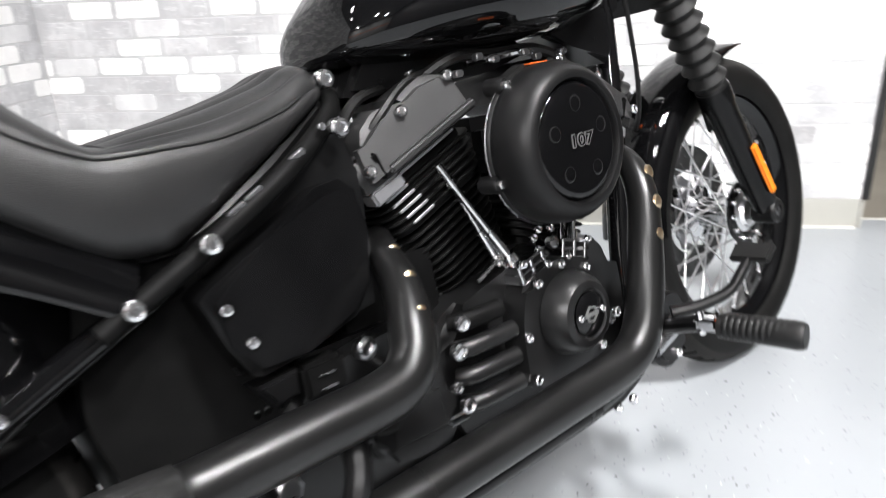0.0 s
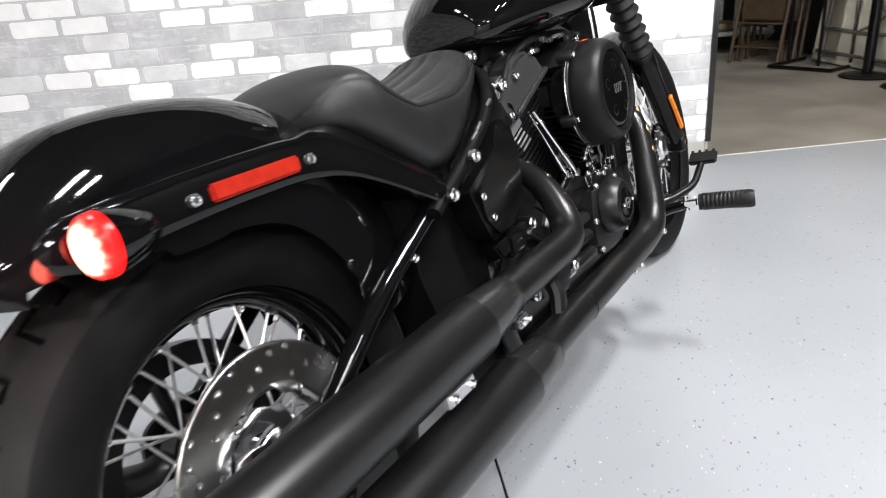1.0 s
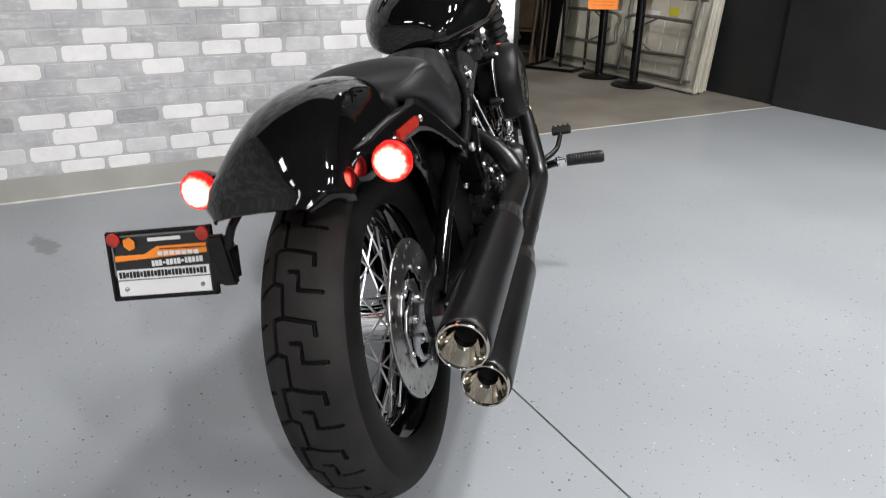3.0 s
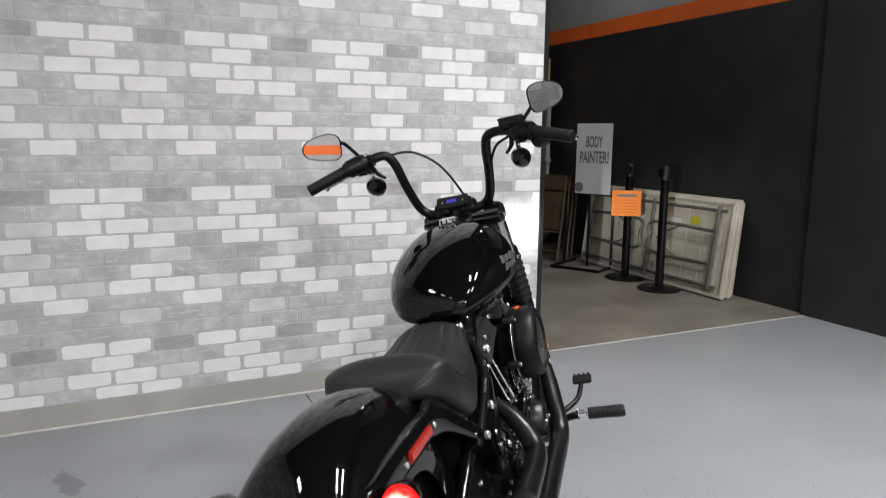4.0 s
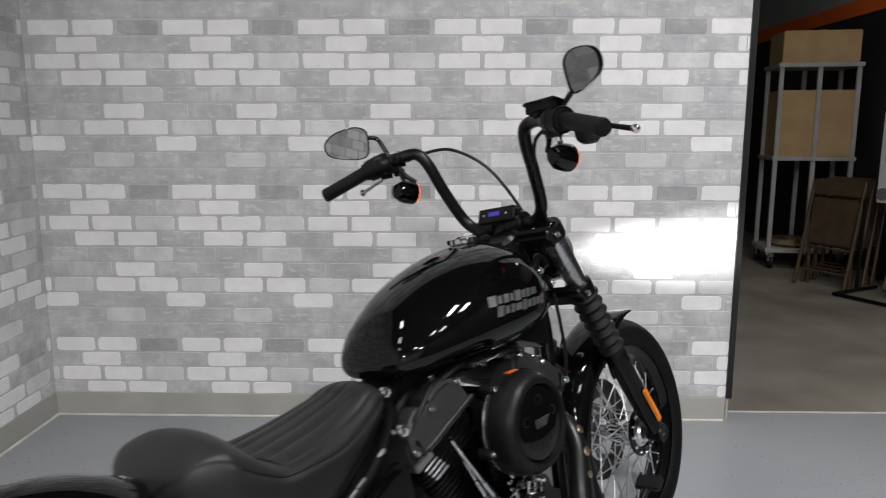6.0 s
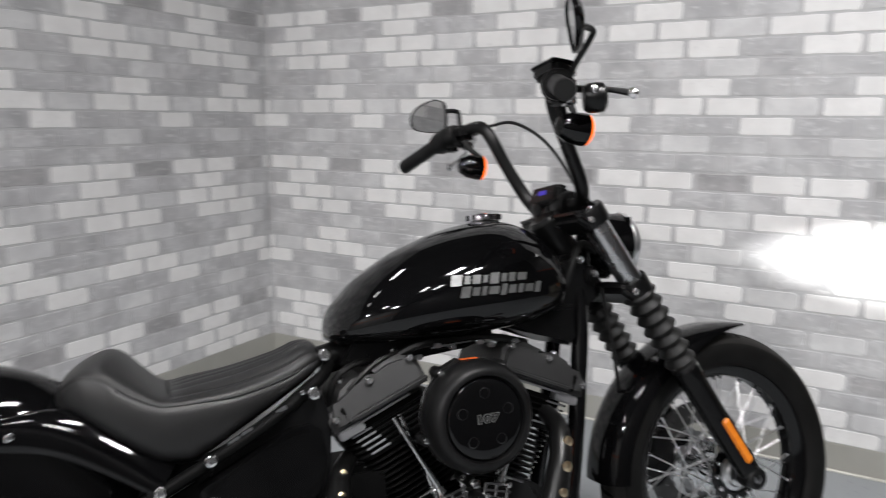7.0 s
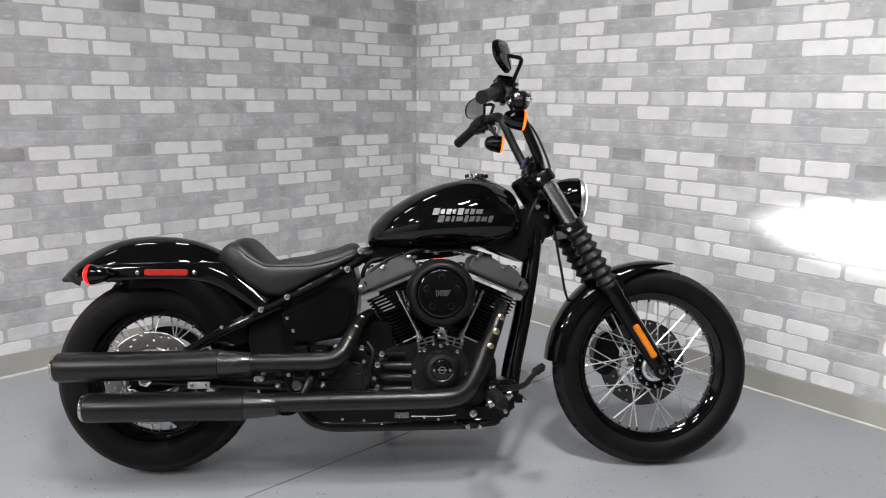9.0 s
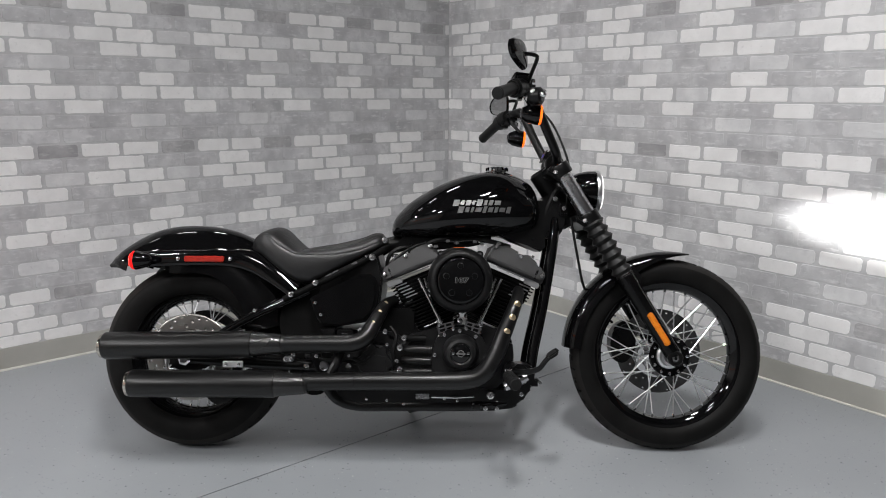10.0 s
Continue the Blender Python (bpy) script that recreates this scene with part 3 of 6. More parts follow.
def wheel(name, cx, cz, rim_r, rim_w, hub_r, hub_w):
    k = rim_w / 2
    prof = [(rim_r + 0.006, -k), (rim_r + 0.012, -k * 0.96), (rim_r + 0.001, -k * 0.82), (rim_r - 0.014, -k * 0.55), (rim_r - 0.018, 0), (rim_r - 0.014, k * 0.55), (rim_r + 0.001, k * 0.82), (rim_r + 0.012, k * 0.96), (rim_r + 0.006, k), (rim_r - 0.006, k * 0.9), (rim_r - 0.022, k * 0.5), (rim_r - 0.026, 0), (rim_r - 0.022, -k * 0.5), (rim_r - 0.006, -k * 0.9)]
    w = part(name, lathe(prof, 96, (cx, 0, cz), looped=True, caps=False), GLOSS, moto, "gloss black spoked wheel rim")
    h = hub_w / 2
    part("hub", lathe([(0.012, -h - 0.02), (0.03, -h - 0.02), (0.032, -h), (hub_r, -h), (hub_r, -h + 0.006), (0.034, -h + 0.014), (0.03, 0), (0.034, h - 0.014), (hub_r, h - 0.006), (hub_r, h), (0.032, h), (0.03, h + 0.02), (0.012, h + 0.02)], 40, (cx, 0, cz)), CHROME, w, "polished wheel hub")
    for i in range(40):
        side, cross = (1 if i % 2 else -1), (1 if (i // 2) % 2 else -1)
        a = 2 * math.pi * i / 40
        b = a + cross * radians(52)
        p = Vector((cx + (hub_r - 0.005) * math.cos(b), side * (h - 0.004), cz + (hub_r - 0.005) * math.sin(b)))
        q = Vector((cx + (rim_r - 0.02) * math.cos(a), side * 0.008, cz + (rim_r - 0.02) * math.sin(a)))
        m = toward(p, q - p)
        place("spoke", SPOKE, None, w, "", 30, m @ Matrix.Diagonal((1, 1, (q - p).length, 1)))
        place("nipple", NIPPLE, None, w, "", 30, toward(q, q - p))
    return w


def disc(parent, cx, cz, y, r0, r1, face, steel):
    """A drilled brake disc: a ring of small faces with the holes left out."""
    bm = bmesh.new()
    nr, na = 12, 240
    rows = [[bm.verts.new((cx + (r0 + (r1 - r0) * j / nr) * math.cos(2 * math.pi * i / na), y, cz + (r0 + (r1 - r0) * j / nr) * math.sin(2 * math.pi * i / na))) for i in range(na)] for j in range(nr + 1)]
    for j in range(nr):
        for i in range(na):
            if (j, i % 24) in ((9, 3), (9, 4), (6, 9), (6, 10), (3, 16), (3, 17), (10, 20), (10, 21)):
                continue
            k = (i + 1) % na
            bm.faces.new((rows[j][i], rows[j][k], rows[j + 1][k], rows[j + 1][i]))
    ob = part("brake_disc", bm, steel, parent, "drilled steel brake disc")
    mod = ob.modifiers.new("thickness", "SOLIDIFY")
    mod.thickness, mod.offset = 0.005, 0
    bm = bmesh.new()
    radii = (0.028, 0.046, 0.058, 0.072, r0 - 0.008, r0 + 0.007)
    yy = y + 0.004 * face
    rows = [[bm.verts.new((cx + r * math.cos(2 * math.pi * (i + 4 * j) / 120), yy, cz + r * math.sin(2 * math.pi * (i + 4 * j) / 120))) for i in range(120)] for j, r in enumerate(radii)]
    for j in range(5):
        for i in range(120):
            if (j in (1, 2) and i % 24 < 13) or (j == 3 and 3 < i % 24 < 17) or (j == 4 and i % 24 > 6):
                continue
            k = (i + 1) % 120
            bm.faces.new((rows[j][i], rows[j][k], rows[j + 1][k], rows[j + 1][i]))
    bmesh.ops.delete(bm, geom=[v for v in bm.verts if not v.link_faces], context="VERTS")
    carrier = part("disc_carrier", bm, STEEL, parent, "slotted steel disc carrier")
    mod = carrier.modifiers.new("thickness", "SOLIDIFY")
    mod.thickness, mod.offset = 0.005, 0
    for i in range(5):
        a = 2 * math.pi * i / 5 + 0.3
        bolt((cx + 0.037 * math.cos(a), yy + face * 0.003, cz + 0.037 * math.sin(a)), parent, (0, face, 0), 0.9)
        a = 2 * math.pi * (24 * i + 19) / 120
        bolt((cx + r0 * math.cos(a), yy + face * 0.003, cz + r0 * math.sin(a)), parent, (0, face, 0), 0.6)
    part("disc_centre", lathe([(0.02, 0), (0.05, 0), (0.05, face * 0.006), (0.02, face * 0.008)], 32, (cx, y, cz)), STEEL, parent)
    return ob


rear_wheel = wheel("rear_wheel", 0, 0.318, 0.212, 0.10, 0.05, 0.10)
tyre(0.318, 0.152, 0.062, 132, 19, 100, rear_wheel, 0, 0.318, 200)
disc(rear_wheel, 0, 0.318, -0.085, 0.090, 0.146, -1, DISCSTEEL)
pulley = part("belt_pulley", lathe([(0.112, -0.013), (0.145, -0.013), (0.145, 0.013), (0.112, 0.013)], 64, (0, 0.088, 0.318), looped=True, caps=False), SATIN, rear_wheel, "black spoked belt pulley")
for k in range(5):
    a = 2 * math.pi * k / 5 + 0.5
    part("pulley_arm", sweep([(r * math.cos(a + d), 0.088, 0.318 + r * math.sin(a + d)) for r, d in ((0.03, 0.0), (0.07, 0.06), (0.115, 0.0))], [0.024, 0.02, 0.027], 8, 4, flat=0.35), SATIN, rear_wheel)
part("pulley_hub", lathe([(0.015, -0.02), (0.045, -0.018), (0.045, 0.014), (0.015, 0.016)], 32, (0, 0.088, 0.318)), SATIN, rear_wheel)
front_wheel = wheel("front_wheel", 1.63, 0.331, 0.247, 0.072, 0.060, 0.10)
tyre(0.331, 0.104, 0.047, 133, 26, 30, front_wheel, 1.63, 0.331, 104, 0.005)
disc(front_wheel, 1.63, 0.331, 0.072, 0.095, 0.150, 1, SHADEDISC)
flange = part("hub_flange", lathe([(0.046, 0.0), (0.048, -0.004), (0.066, -0.004), (0.069, -0.001), (0.069, 0.004), (0.046, 0.004)], 48, (1.63, -0.058, 0.331), looped=True, caps=False), GLOSS, front_wheel, "black hub flange with bright bolts")
for i in range(12):
    a = 2 * math.pi * i / 12
    bolt((1.63 + 0.059 * math.cos(a), -0.062, 0.331 + 0.059 * math.sin(a)), flange, s=0.7)
part("hub_cap", lathe([(0.045, 0.0), (0.043, 0.006), (0.034, 0.010), (0.030, 0.018), (0.016, 0.020)], 40, (1.63, -0.054, 0.331), (0, -1, 0)), WIRE, front_wheel, "machined hub centre")


# bodywork -----------------------------------------------------------------
def hoop(centre, half, depth, tangent, n=28, sharp=0.8):
    """A fender's cross section, open below."""
    t = Vector(tangent).normalized()
    inward = Vector((t.z, 0, -t.x))
    if inward.z > 0 and abs(t.x) > 0.3:
        inward = -inward
    out = []
    for k in range(n + 1):
        a = math.pi * (k / n - 0.5)
        y = half * math.copysign(abs(math.sin(a)) ** sharp, a)
        d = depth * (1 - abs(math.cos(a)) ** sharp)
        out.append(Vector(centre) + Vector((0, y, 0)) + inward * d)
    return out


def shell(name, rings, mat, parent, thick, label=""):
    ob = part(name, loft(rings, closed=False), mat, parent, label, 50)
    mod = ob.modifiers.new("thickness", "SOLIDIFY")
    mod.thickness, mod.offset = thick, 0
    split = ob.modifiers.new("crisp edge", "EDGE_SPLIT")
    split.split_angle = radians(50)
    return ob


top = curve_points([(-0.292, 0, 0.632), (-0.262, 0, 0.668), (-0.192, 0, 0.719), (-0.121, 0, 0.750), (-0.041, 0, 0.763), (0.06, 0, 0.760), (0.14, 0, 0.742), (0.21, 0, 0.706), (0.28, 0, 0.64), (0.335, 0, 0.55), (0.36, 0, 0.44)], 5)
rings = []
for i, c in enumerate(top):
    t = top[min(i + 1, len(top) - 1)] - top[max(i - 1, 0)]
    f = i / (len(top) - 1)
    half = 0.112 * (1 - 0.35 * max(0, 0.09 - f) / 0.09)
    floor_z = 0.607 if c.x < -0.1 else 0.598
    depth = max(0.02, (c.z - floor_z) * 0.98) if f < 0.45 else 0.15 + 0.02 * f
    if f < 0.12:
        depth = 0.02 + f / 0.12 * 0.07
    rings.append(hoop(c, half, depth, t))
fender = shell("rear_fender", rings, GLOSS, moto, 0.004, "gloss black bobbed rear fender")
part("fender_screw", lathe([(0.001, 0), (0.012, 0), (0.012, 0.004), (0.001, 0.006)], 16, (0.195, 0, 0.716), (0.45, 0, 0.9)), CHROME, fender)

for side in (-1, 1):
    line = curve_points([(-0.205, side * 0.096, 0.640), (-0.15, side * 0.115, 0.648), (-0.05, side * 0.117, 0.655), (0.06, side * 0.118, 0.657), (0.15, side * 0.119, 0.653), (0.22, side * 0.124, 0.632), (0.29, side * 0.135, 0.590), (0.36, side * 0.15, 0.54)], 6)
    rr = []
    for i, c in enumerate(line):
        t = (line[min(i + 1, len(line) - 1)] - line[max(i - 1, 0)]).normalized()
        u = Vector((-t.z, 0, t.x)).normalized()
        f = i / (len(line) - 1)
        hh = 0.026 * min(1, 0.25 + f * 6) * (1 - 0.45 * max(0.0, (f - 0.6) / 0.4))
        grow = max(0.0, (c.x - 0.14) / 0.16) if c.x < 0.30 else 1.0
        lift = 1 + 2.3 * grow
        rr.append([c + u * hh * a * (lift if a > 0 else 1) + Vector((0, side * (b - 0.036 * grow * max(0.0, a) ** 2), 0)) for a, b in ((-1, -0.012), (-1, 0.0078), (-0.95, 0.0086), (-0.5, 0.0092), (0.0, 0.0094), (0.2, 0.0092), (0.4, 0.0086), (0.6, 0.0076), (0.75, 0.0063), (0.92, 0.0035), (1, -0.001), (1, -0.012))])
    strut = part("fender_strut", loft(rr), GLOSS, moto, "gloss black fender strut", 50)
    part("reflector", block(0.133, 0.009, 0.0205, 0.003, Matrix.Translation((0.058, side * 0.129, 0.6515))), REDREF, strut, "red side reflector")
    for x, z in ((-0.029, 0.651), (0.145, 0.6515)):
        bolt((x, side * 0.126, z), strut, (0, side, 0), 0.9)
    lamp = part("tail_lamp", lathe([(0.002, 0.062), (0.014, 0.059), (0.026, 0.047), (0.035, 0.025), (0.04, 0.007), (0.041, 0.0)], 32, (-0.155, side * LAMP_Y, LAMP_Z), (1, 0, 0), caps=False), GLOSS, moto, "bullet brake lamp, lit red")
    at = (-0.155, side * LAMP_Y, LAMP_Z)
    cup = [(0.0395, 0.0), (0.0395, 0.006), (0.0375, 0.0115), (0.034, 0.0150), (0.029, 0.0180), (0.024, 0.0200), (0.019, 0.0214), (0.014, 0.0224), (0.009, 0.0231), (0.001, 0.0236)]
    part("lens", lathe(cup, 40, at, (-1, 0, 0), caps=False), TAIL, lamp, "glowing red lens")
    for k in range(2):
        r = 0.0385 - 0.009 * k
        part("lens_ring", lathe([(r + 0.0012, 0.0088 + 0.006 * k), (r, 0.0112 + 0.006 * k), (r - 0.0012, 0.0106 + 0.006 * k)], 32, at, (-1, 0, 0), caps=False), REDREF, lamp)
    lamp.matrix_basis = Matrix.Translation(at) @ Matrix.Diagonal((0.9, 0.77, 0.77, 1)) @ Matrix.Translation([-v for v in at])
    part("stem", sweep([(-0.128, side * 0.15, LAMP_Z), (-0.118, side * 0.125, 0.647), (-0.10, side * 0.105, 0.648)], 0.011, 10, 4), GLOSS, lamp)

# plate carried on the left
plate = part("plate_bracket", block(0.012, 0.03, 0.085, 0.004, Matrix.Translation((-0.205, 0.128, 0.543))), SATIN, moto)

part("arm", sweep([(-0.165, 0.088, 0.615), (-0.19, 0.104, 0.592), (-0.203, 0.116, 0.560)], 0.007, 8, 4), SATIN, plate)
lp = pose(-0.207, 0.232, 0.551, 5.6, 11.5, 9.5) @ Matrix.Diagonal((1, 0.89, 0.93, 1))
board = part("number_plate", block(0.006, 0.182, 0.108, 0.002, lp), PLATEBLACK, moto, "dealer plate in black, orange and white")
frame_bm = bmesh.new()
for y in (-0.093, 0.093):
    block(0.012, 0.008, 0.12, 0.002, lp @ Matrix.Translation((-0.002, y, 0)), 2, frame_bm)
for z in (-0.056, 0.056):
    block(0.012, 0.194, 0.007, 0.002, lp @ Matrix.Translation((-0.002, 0, z)), 2, frame_bm)
part("surround", frame_bm, SATIN, board)
part("rim_line", block(0.002, 0.003, 0.062, 0, lp @ Matrix.Translation((-0.0052, 0.0865, 0.014))), BADGE, board, "bright inner rim line")
part("rim_line", block(0.002, 0.14, 0.0028, 0, lp @ Matrix.Translation((-0.0052, 0.0, 0.0505))), BADGE, board)
part("band_groove", block(0.002, 0.084, 0.0016, 0, lp @ Matrix.Translation((-0.0062, -0.042, 0.0245)) @ Matrix.Rotation(radians(1.0), 4, "X")), PLATEBLACK, board)
part("lower_panel", block(0.002, 0.17, 0.026, 0, lp @ Matrix.Translation((-0.0045, 0, -0.039))), WHITE, board, "white lower panel")
part("name_panel", block(0.002, 0.17, 0.017, 0, lp @ Matrix.Translation((-0.0045, 0, -0.0155))), WHITE, board, "white panel with unreadable print")
band = bmesh.new()
vs = [band.verts.new(lp @ Vector((-0.0052, y, z))) for y, z in ((0.085, 0.008), (-0.085, 0.014), (-0.085, 0.03), (0.005, 0.03), (0.03, 0.018), (0.085, 0.018))]
band.faces.new(vs)
part("orange_band", band, PLATEORANGE, board, "orange band")
for k in range(25):
    part("print_bar", block(0.002, 0.0038 + 0.0012 * (k * 7 % 3) / 2, 0.0105 - 0.0025 * (k % 4 == 2), 0, lp @ Matrix.Translation((-0.006, 0.0785 - 0.0065 * k, -0.0155))), PLATEBLACK, board)
for k in range(14):
    part("print_bar", block(0.002, 0.0042 + 0.0012 * (k * 5 % 3) / 2, 0.0095 - 0.006 * (k in (3, 8)), 0, lp @ Matrix.Translation((-0.0048, 0.016 - 0.0068 * k, 0.001 + 0.0002 * k))), WHITE, board)
for k in range(7):
    part("print_bar", block(0.002, 0.0085, 0.007, 0, lp @ Matrix.Translation((-0.0062, 0.0 - 0.011 * k, 0.0175 - 0.0002 * k))), WHITE, board)
part("top_print", block(0.002, 0.06, 0.006, 0, lp @ Matrix.Translation((-0.0045, -0.01, 0.042))), WHITE, board)
part("emblem", lathe([(0.001, 0), (0.011, 0), (0.011, 0.002), (0.001, 0.002)], 6, lp @ Vector((-0.004, 0.055, 0.037)), (-1, 0, 0)), PLATEORANGE, board, "plain orange emblem")
for y in (-0.082, 0.082):
    part("plate_reflector", lathe([(0.001, 0), (0.011, 0), (0.011, 0.004), (0.004, 0.007)], 20, lp @ Vector((-0.006, y, 0.046)), (-1, 0, 0)), REDREF, board, "small red reflector")
for y in (-0.07, 0.07):
    part("plate_screw", lathe([(0.001, 0), (0.004, 0), (0.003, 0.003)], 10, lp @ Vector((-0.005, y, -0.04)), (-1, 0, 0)), STEEL, board)
part("plate_lamp", block(0.05, 0.036, 0.066, 0.006, lp @ Matrix.Translation((0.012, -0.108, -0.01))), SATIN, plate)


def table(rows, x):
    xs = [r[0] for r in rows]
    return [float(np.interp(x, xs, [r[k] for r in rows])) for k in range(1, len(rows[0]))]


def smooth_rows(rows):
    """Stations along x, smoothed."""
    line = curve_points([Vector((r[0], r[1], r[2])) for r in rows], 5)
    other = curve_points([Vector((r[0], r[3], 0)) for r in rows], 5)
    return [(a.x, a.y, a.z, b.y) for a, b in zip(line, other)]


# stations: x, top, bottom, half width, seam height
SEAT = [(0.205, 0.702, 0.69, 0.05, 0.696), (0.222, 0.732, 0.682, 0.10, 0.715), (0.25, 0.753, 0.672, 0.13, 0.733), (0.285, 0.766, 0.645, 0.147, 0.728), (0.312, 0.758, 0.624, 0.152, 0.707), (0.34, 0.729, 0.602, 0.153, 0.690), (0.368, 0.701, 0.585, 0.153, 0.677), (0.384, 0.6915, 0.580, 0.1525, 0.6745), (0.40, 0.6935, 0.578, 0.152, 0.674), (0.43, 0.699, 0.579, 0.149, 0.674), (0.5, 0.711, 0.618, 0.137, 0.676), (0.58, 0.731, 0.662, 0.112, 0.692), (0.62, 0.747, 0.684, 0.098, 0.708), (0.645, 0.748, 0.698, 0.085, 0.716), (0.66, 0.732, 0.708, 0.06, 0.716)]


def seat_ring(x, zt, zb, w, zs):
    """Half of the section: under side, flat bulging flank, seam groove, padded top."""
    half = [(0.0, zb + 0.004), (w * 0.72, zb)]
    h = zs - zb
    for f, k in ((0.03, 0.88), (0.12, 0.95), (0.28, 0.985), (0.5, 1.0), (0.7, 0.995), (0.86, 0.98), (0.95, 0.965)):
        half.append((w * k, zb + h * f))
    g = min(1.0, max(0.0, (x - 0.27) / 0.05))
    half += [(w * (0.958 - 0.013 * g), zs - 0.0012), (w * (0.956 - 0.016 * g), zs + 0.0012), (w * (0.954 - 0.016 * g), zs + 0.004)]
    for a in np.linspace(6, 88, 42):
        c, s = math.cos(radians(a)), math.sin(radians(a))
        y = w * (0.948 - 0.018 * g) * c ** 0.85
        z = zs + 0.004 + max(0.002, zt - zs - 0.004) * s ** 1.15
        if x > 0.385 and y < w * 0.85:
            z += 0.0075 * (abs(math.cos(y / w / 0.30 * math.pi)) ** 0.5 - 0.75) * min(1, (x - 0.385) / 0.03) * min(1, max(0, 0.64 - x) / 0.03)
        half.append((y, z))
    half.append((0.0, zt))
    return [(x, y, z) for y, z in half] + [(x, -y, z) for y, z in half[-2:0:-1]]


def seat_stations():
    a = curve_points([Vector(r[0:3]) for r in SEAT], 8)
    b = curve_points([Vector((r[0], r[3], r[4])) for r in SEAT], 8)
    return [(p.x, p.y, p.z, q.y, q.z) for p, q in zip(a, b)]


seat = part("seat", loft([seat_ring(*r) for r in seat_stations()]), VINYL, moto, "black vinyl solo seat with stitched channels", 60)
seat.location = (-0.006, 0, -0.004)
for s in (1, -1):
    part("piping", sweep([(x, s * w * 0.943, zs + 0.0006) for x, zt, zb, w, zs in seat_stations() if 0.305 < x < 0.615], 0.0019, 6, 1), SOFT, seat)
cross = [(0.384 - 0.012 * math.cos(a) + 0.012, 0.145 * math.sin(a), 0.6925 - 0.016 * abs(math.sin(a)) ** 3) for a in np.linspace(-1.35, 1.35, 17)]
part("fold_seam", sweep(cross, 0.002, 6, 1), SOFT, seat)
part("seat_pan", sweep([(0.26, -0.1, 0.655), (0.4, -0.12, 0.582), (0.52, -0.11, 0.622), (0.64, -0.07, 0.69)], 0.010, 8, 4), SATIN, seat)

TANK = [(0.684, 0.772, 0.748, 0.03), (0.690, 0.792, 0.740, 0.062), (0.707, 0.818, 0.735, 0.094), (0.757, 0.864, 0.732, 0.130), (0.835, 0.911, 0.731, 0.160), (0.914, 0.943, 0.732, 0.176), (0.992, 0.962, 0.734, 0.182), (1.05, 0.967, 0.738, 0.179), (1.10, 0.957, 0.744, 0.167), (1.15, 0.930, 0.757, 0.143), (1.175, 0.900, 0.776, 0.116), (1.19, 0.852, 0.802, 0.07)]


def tank_ring(x, zt, zb, w, n=64):
    ring, zc = [], zb + (zt - zb) * 0.40
    for k in range(n):
        a = 2 * math.pi * k / n
        c, s = math.cos(a), math.sin(a)
        y = w * math.copysign(abs(c) ** (0.92 if s > 0 else 0.62), c)
        z = zc + (zt - zc) * abs(s) ** 1.0 if s >= 0 else zc - (zc - zb) * abs(s) ** 0.75
        ring.append((x, y, z))
    return ring


tank = part("fuel_tank", loft([tank_ring(*r) for r in smooth_rows(TANK)]), GLOSS, moto, "gloss black teardrop fuel tank", 70)
tank.location = (-0.008, 0, -0.004)


def tank_side(x, z):
    zt, zb, w = table(TANK, x)
    zc = zb + (zt - zb) * 0.40
    s = min(0.99, max(0.0, (z - zc) / (zt - zc)))
    return w * math.sqrt(1 - s * s) ** 0.92


# two rows of plain slanted bars stand for the maker's script
def stroke(x, z, h, wide, side, slant):
    bm = bmesh.new()
    corners = []
    for dx, dz in ((-wide, -h), (wide, -h), (wide, h), (-wide, h)):
        xx, zz = x + dx + slant * dz, z + dz
        corners.append((xx, side * tank_side(xx, zz), zz))
    lo = [bm.verts.new((a, b + side * 0.0002, c)) for a, b, c in corners]
    hi = [bm.verts.new((a, b + side * 0.0022, c)) for a, b, c in corners]
    bm.faces.new(hi)
    for i in range(4):
        bm.faces.new((lo[i], lo[(i + 1) % 4], hi[(i + 1) % 4], hi[i]))
    part("badge_stroke", bm, BADGE, tank, "silver badge stroke")


for z, x, widths in ((0.8465, 0.892, (9, 5, 7, 4, 8, 5, 6, 9)), (0.8235, 0.908, (8, 6, 4, 9, 5, 7, 5, 8, 6))):
    for k, wide in enumerate(widths):
        wide *= 0.0011
        x += wide + 0.0027
        for side in (-1, 1):
            stroke(x, z, (0.0105, 0.0078, 0.0085, 0.0072)[k % 4 if k else 0], wide, side, 0.3)
        x += wide + 0.0027
cap = part("fuel_cap", lathe([(0.03, -0.008), (0.035, 0.004), (0.036, 0.012), (0.034, 0.017), (0.02, 0.021), (0.002, 0.022)], 36, (1.04, 0.0, 0.96), (0, 0, 1)), CHROME, moto, "chrome fuel cap")
for i in range(12):
    a = 2 * math.pi * i / 12
    part("cap_grip", block(0.007, 0.004, 0.012, 0.001, Matrix.Translation((1.04 + 0.036 * math.cos(a), 0.036 * math.sin(a), 0.971)) @ Matrix.Rotation(a, 4, "Z")), GLOSS, cap)

# frame --------------------------------------------------------------------
chassis = part("frame", sweep([(0.66, 0, 0.70), (0.9, 0, 0.755), (1.2, 0, 0.83)], 0.03, 14, 4), SATIN, moto, "black steel frame")
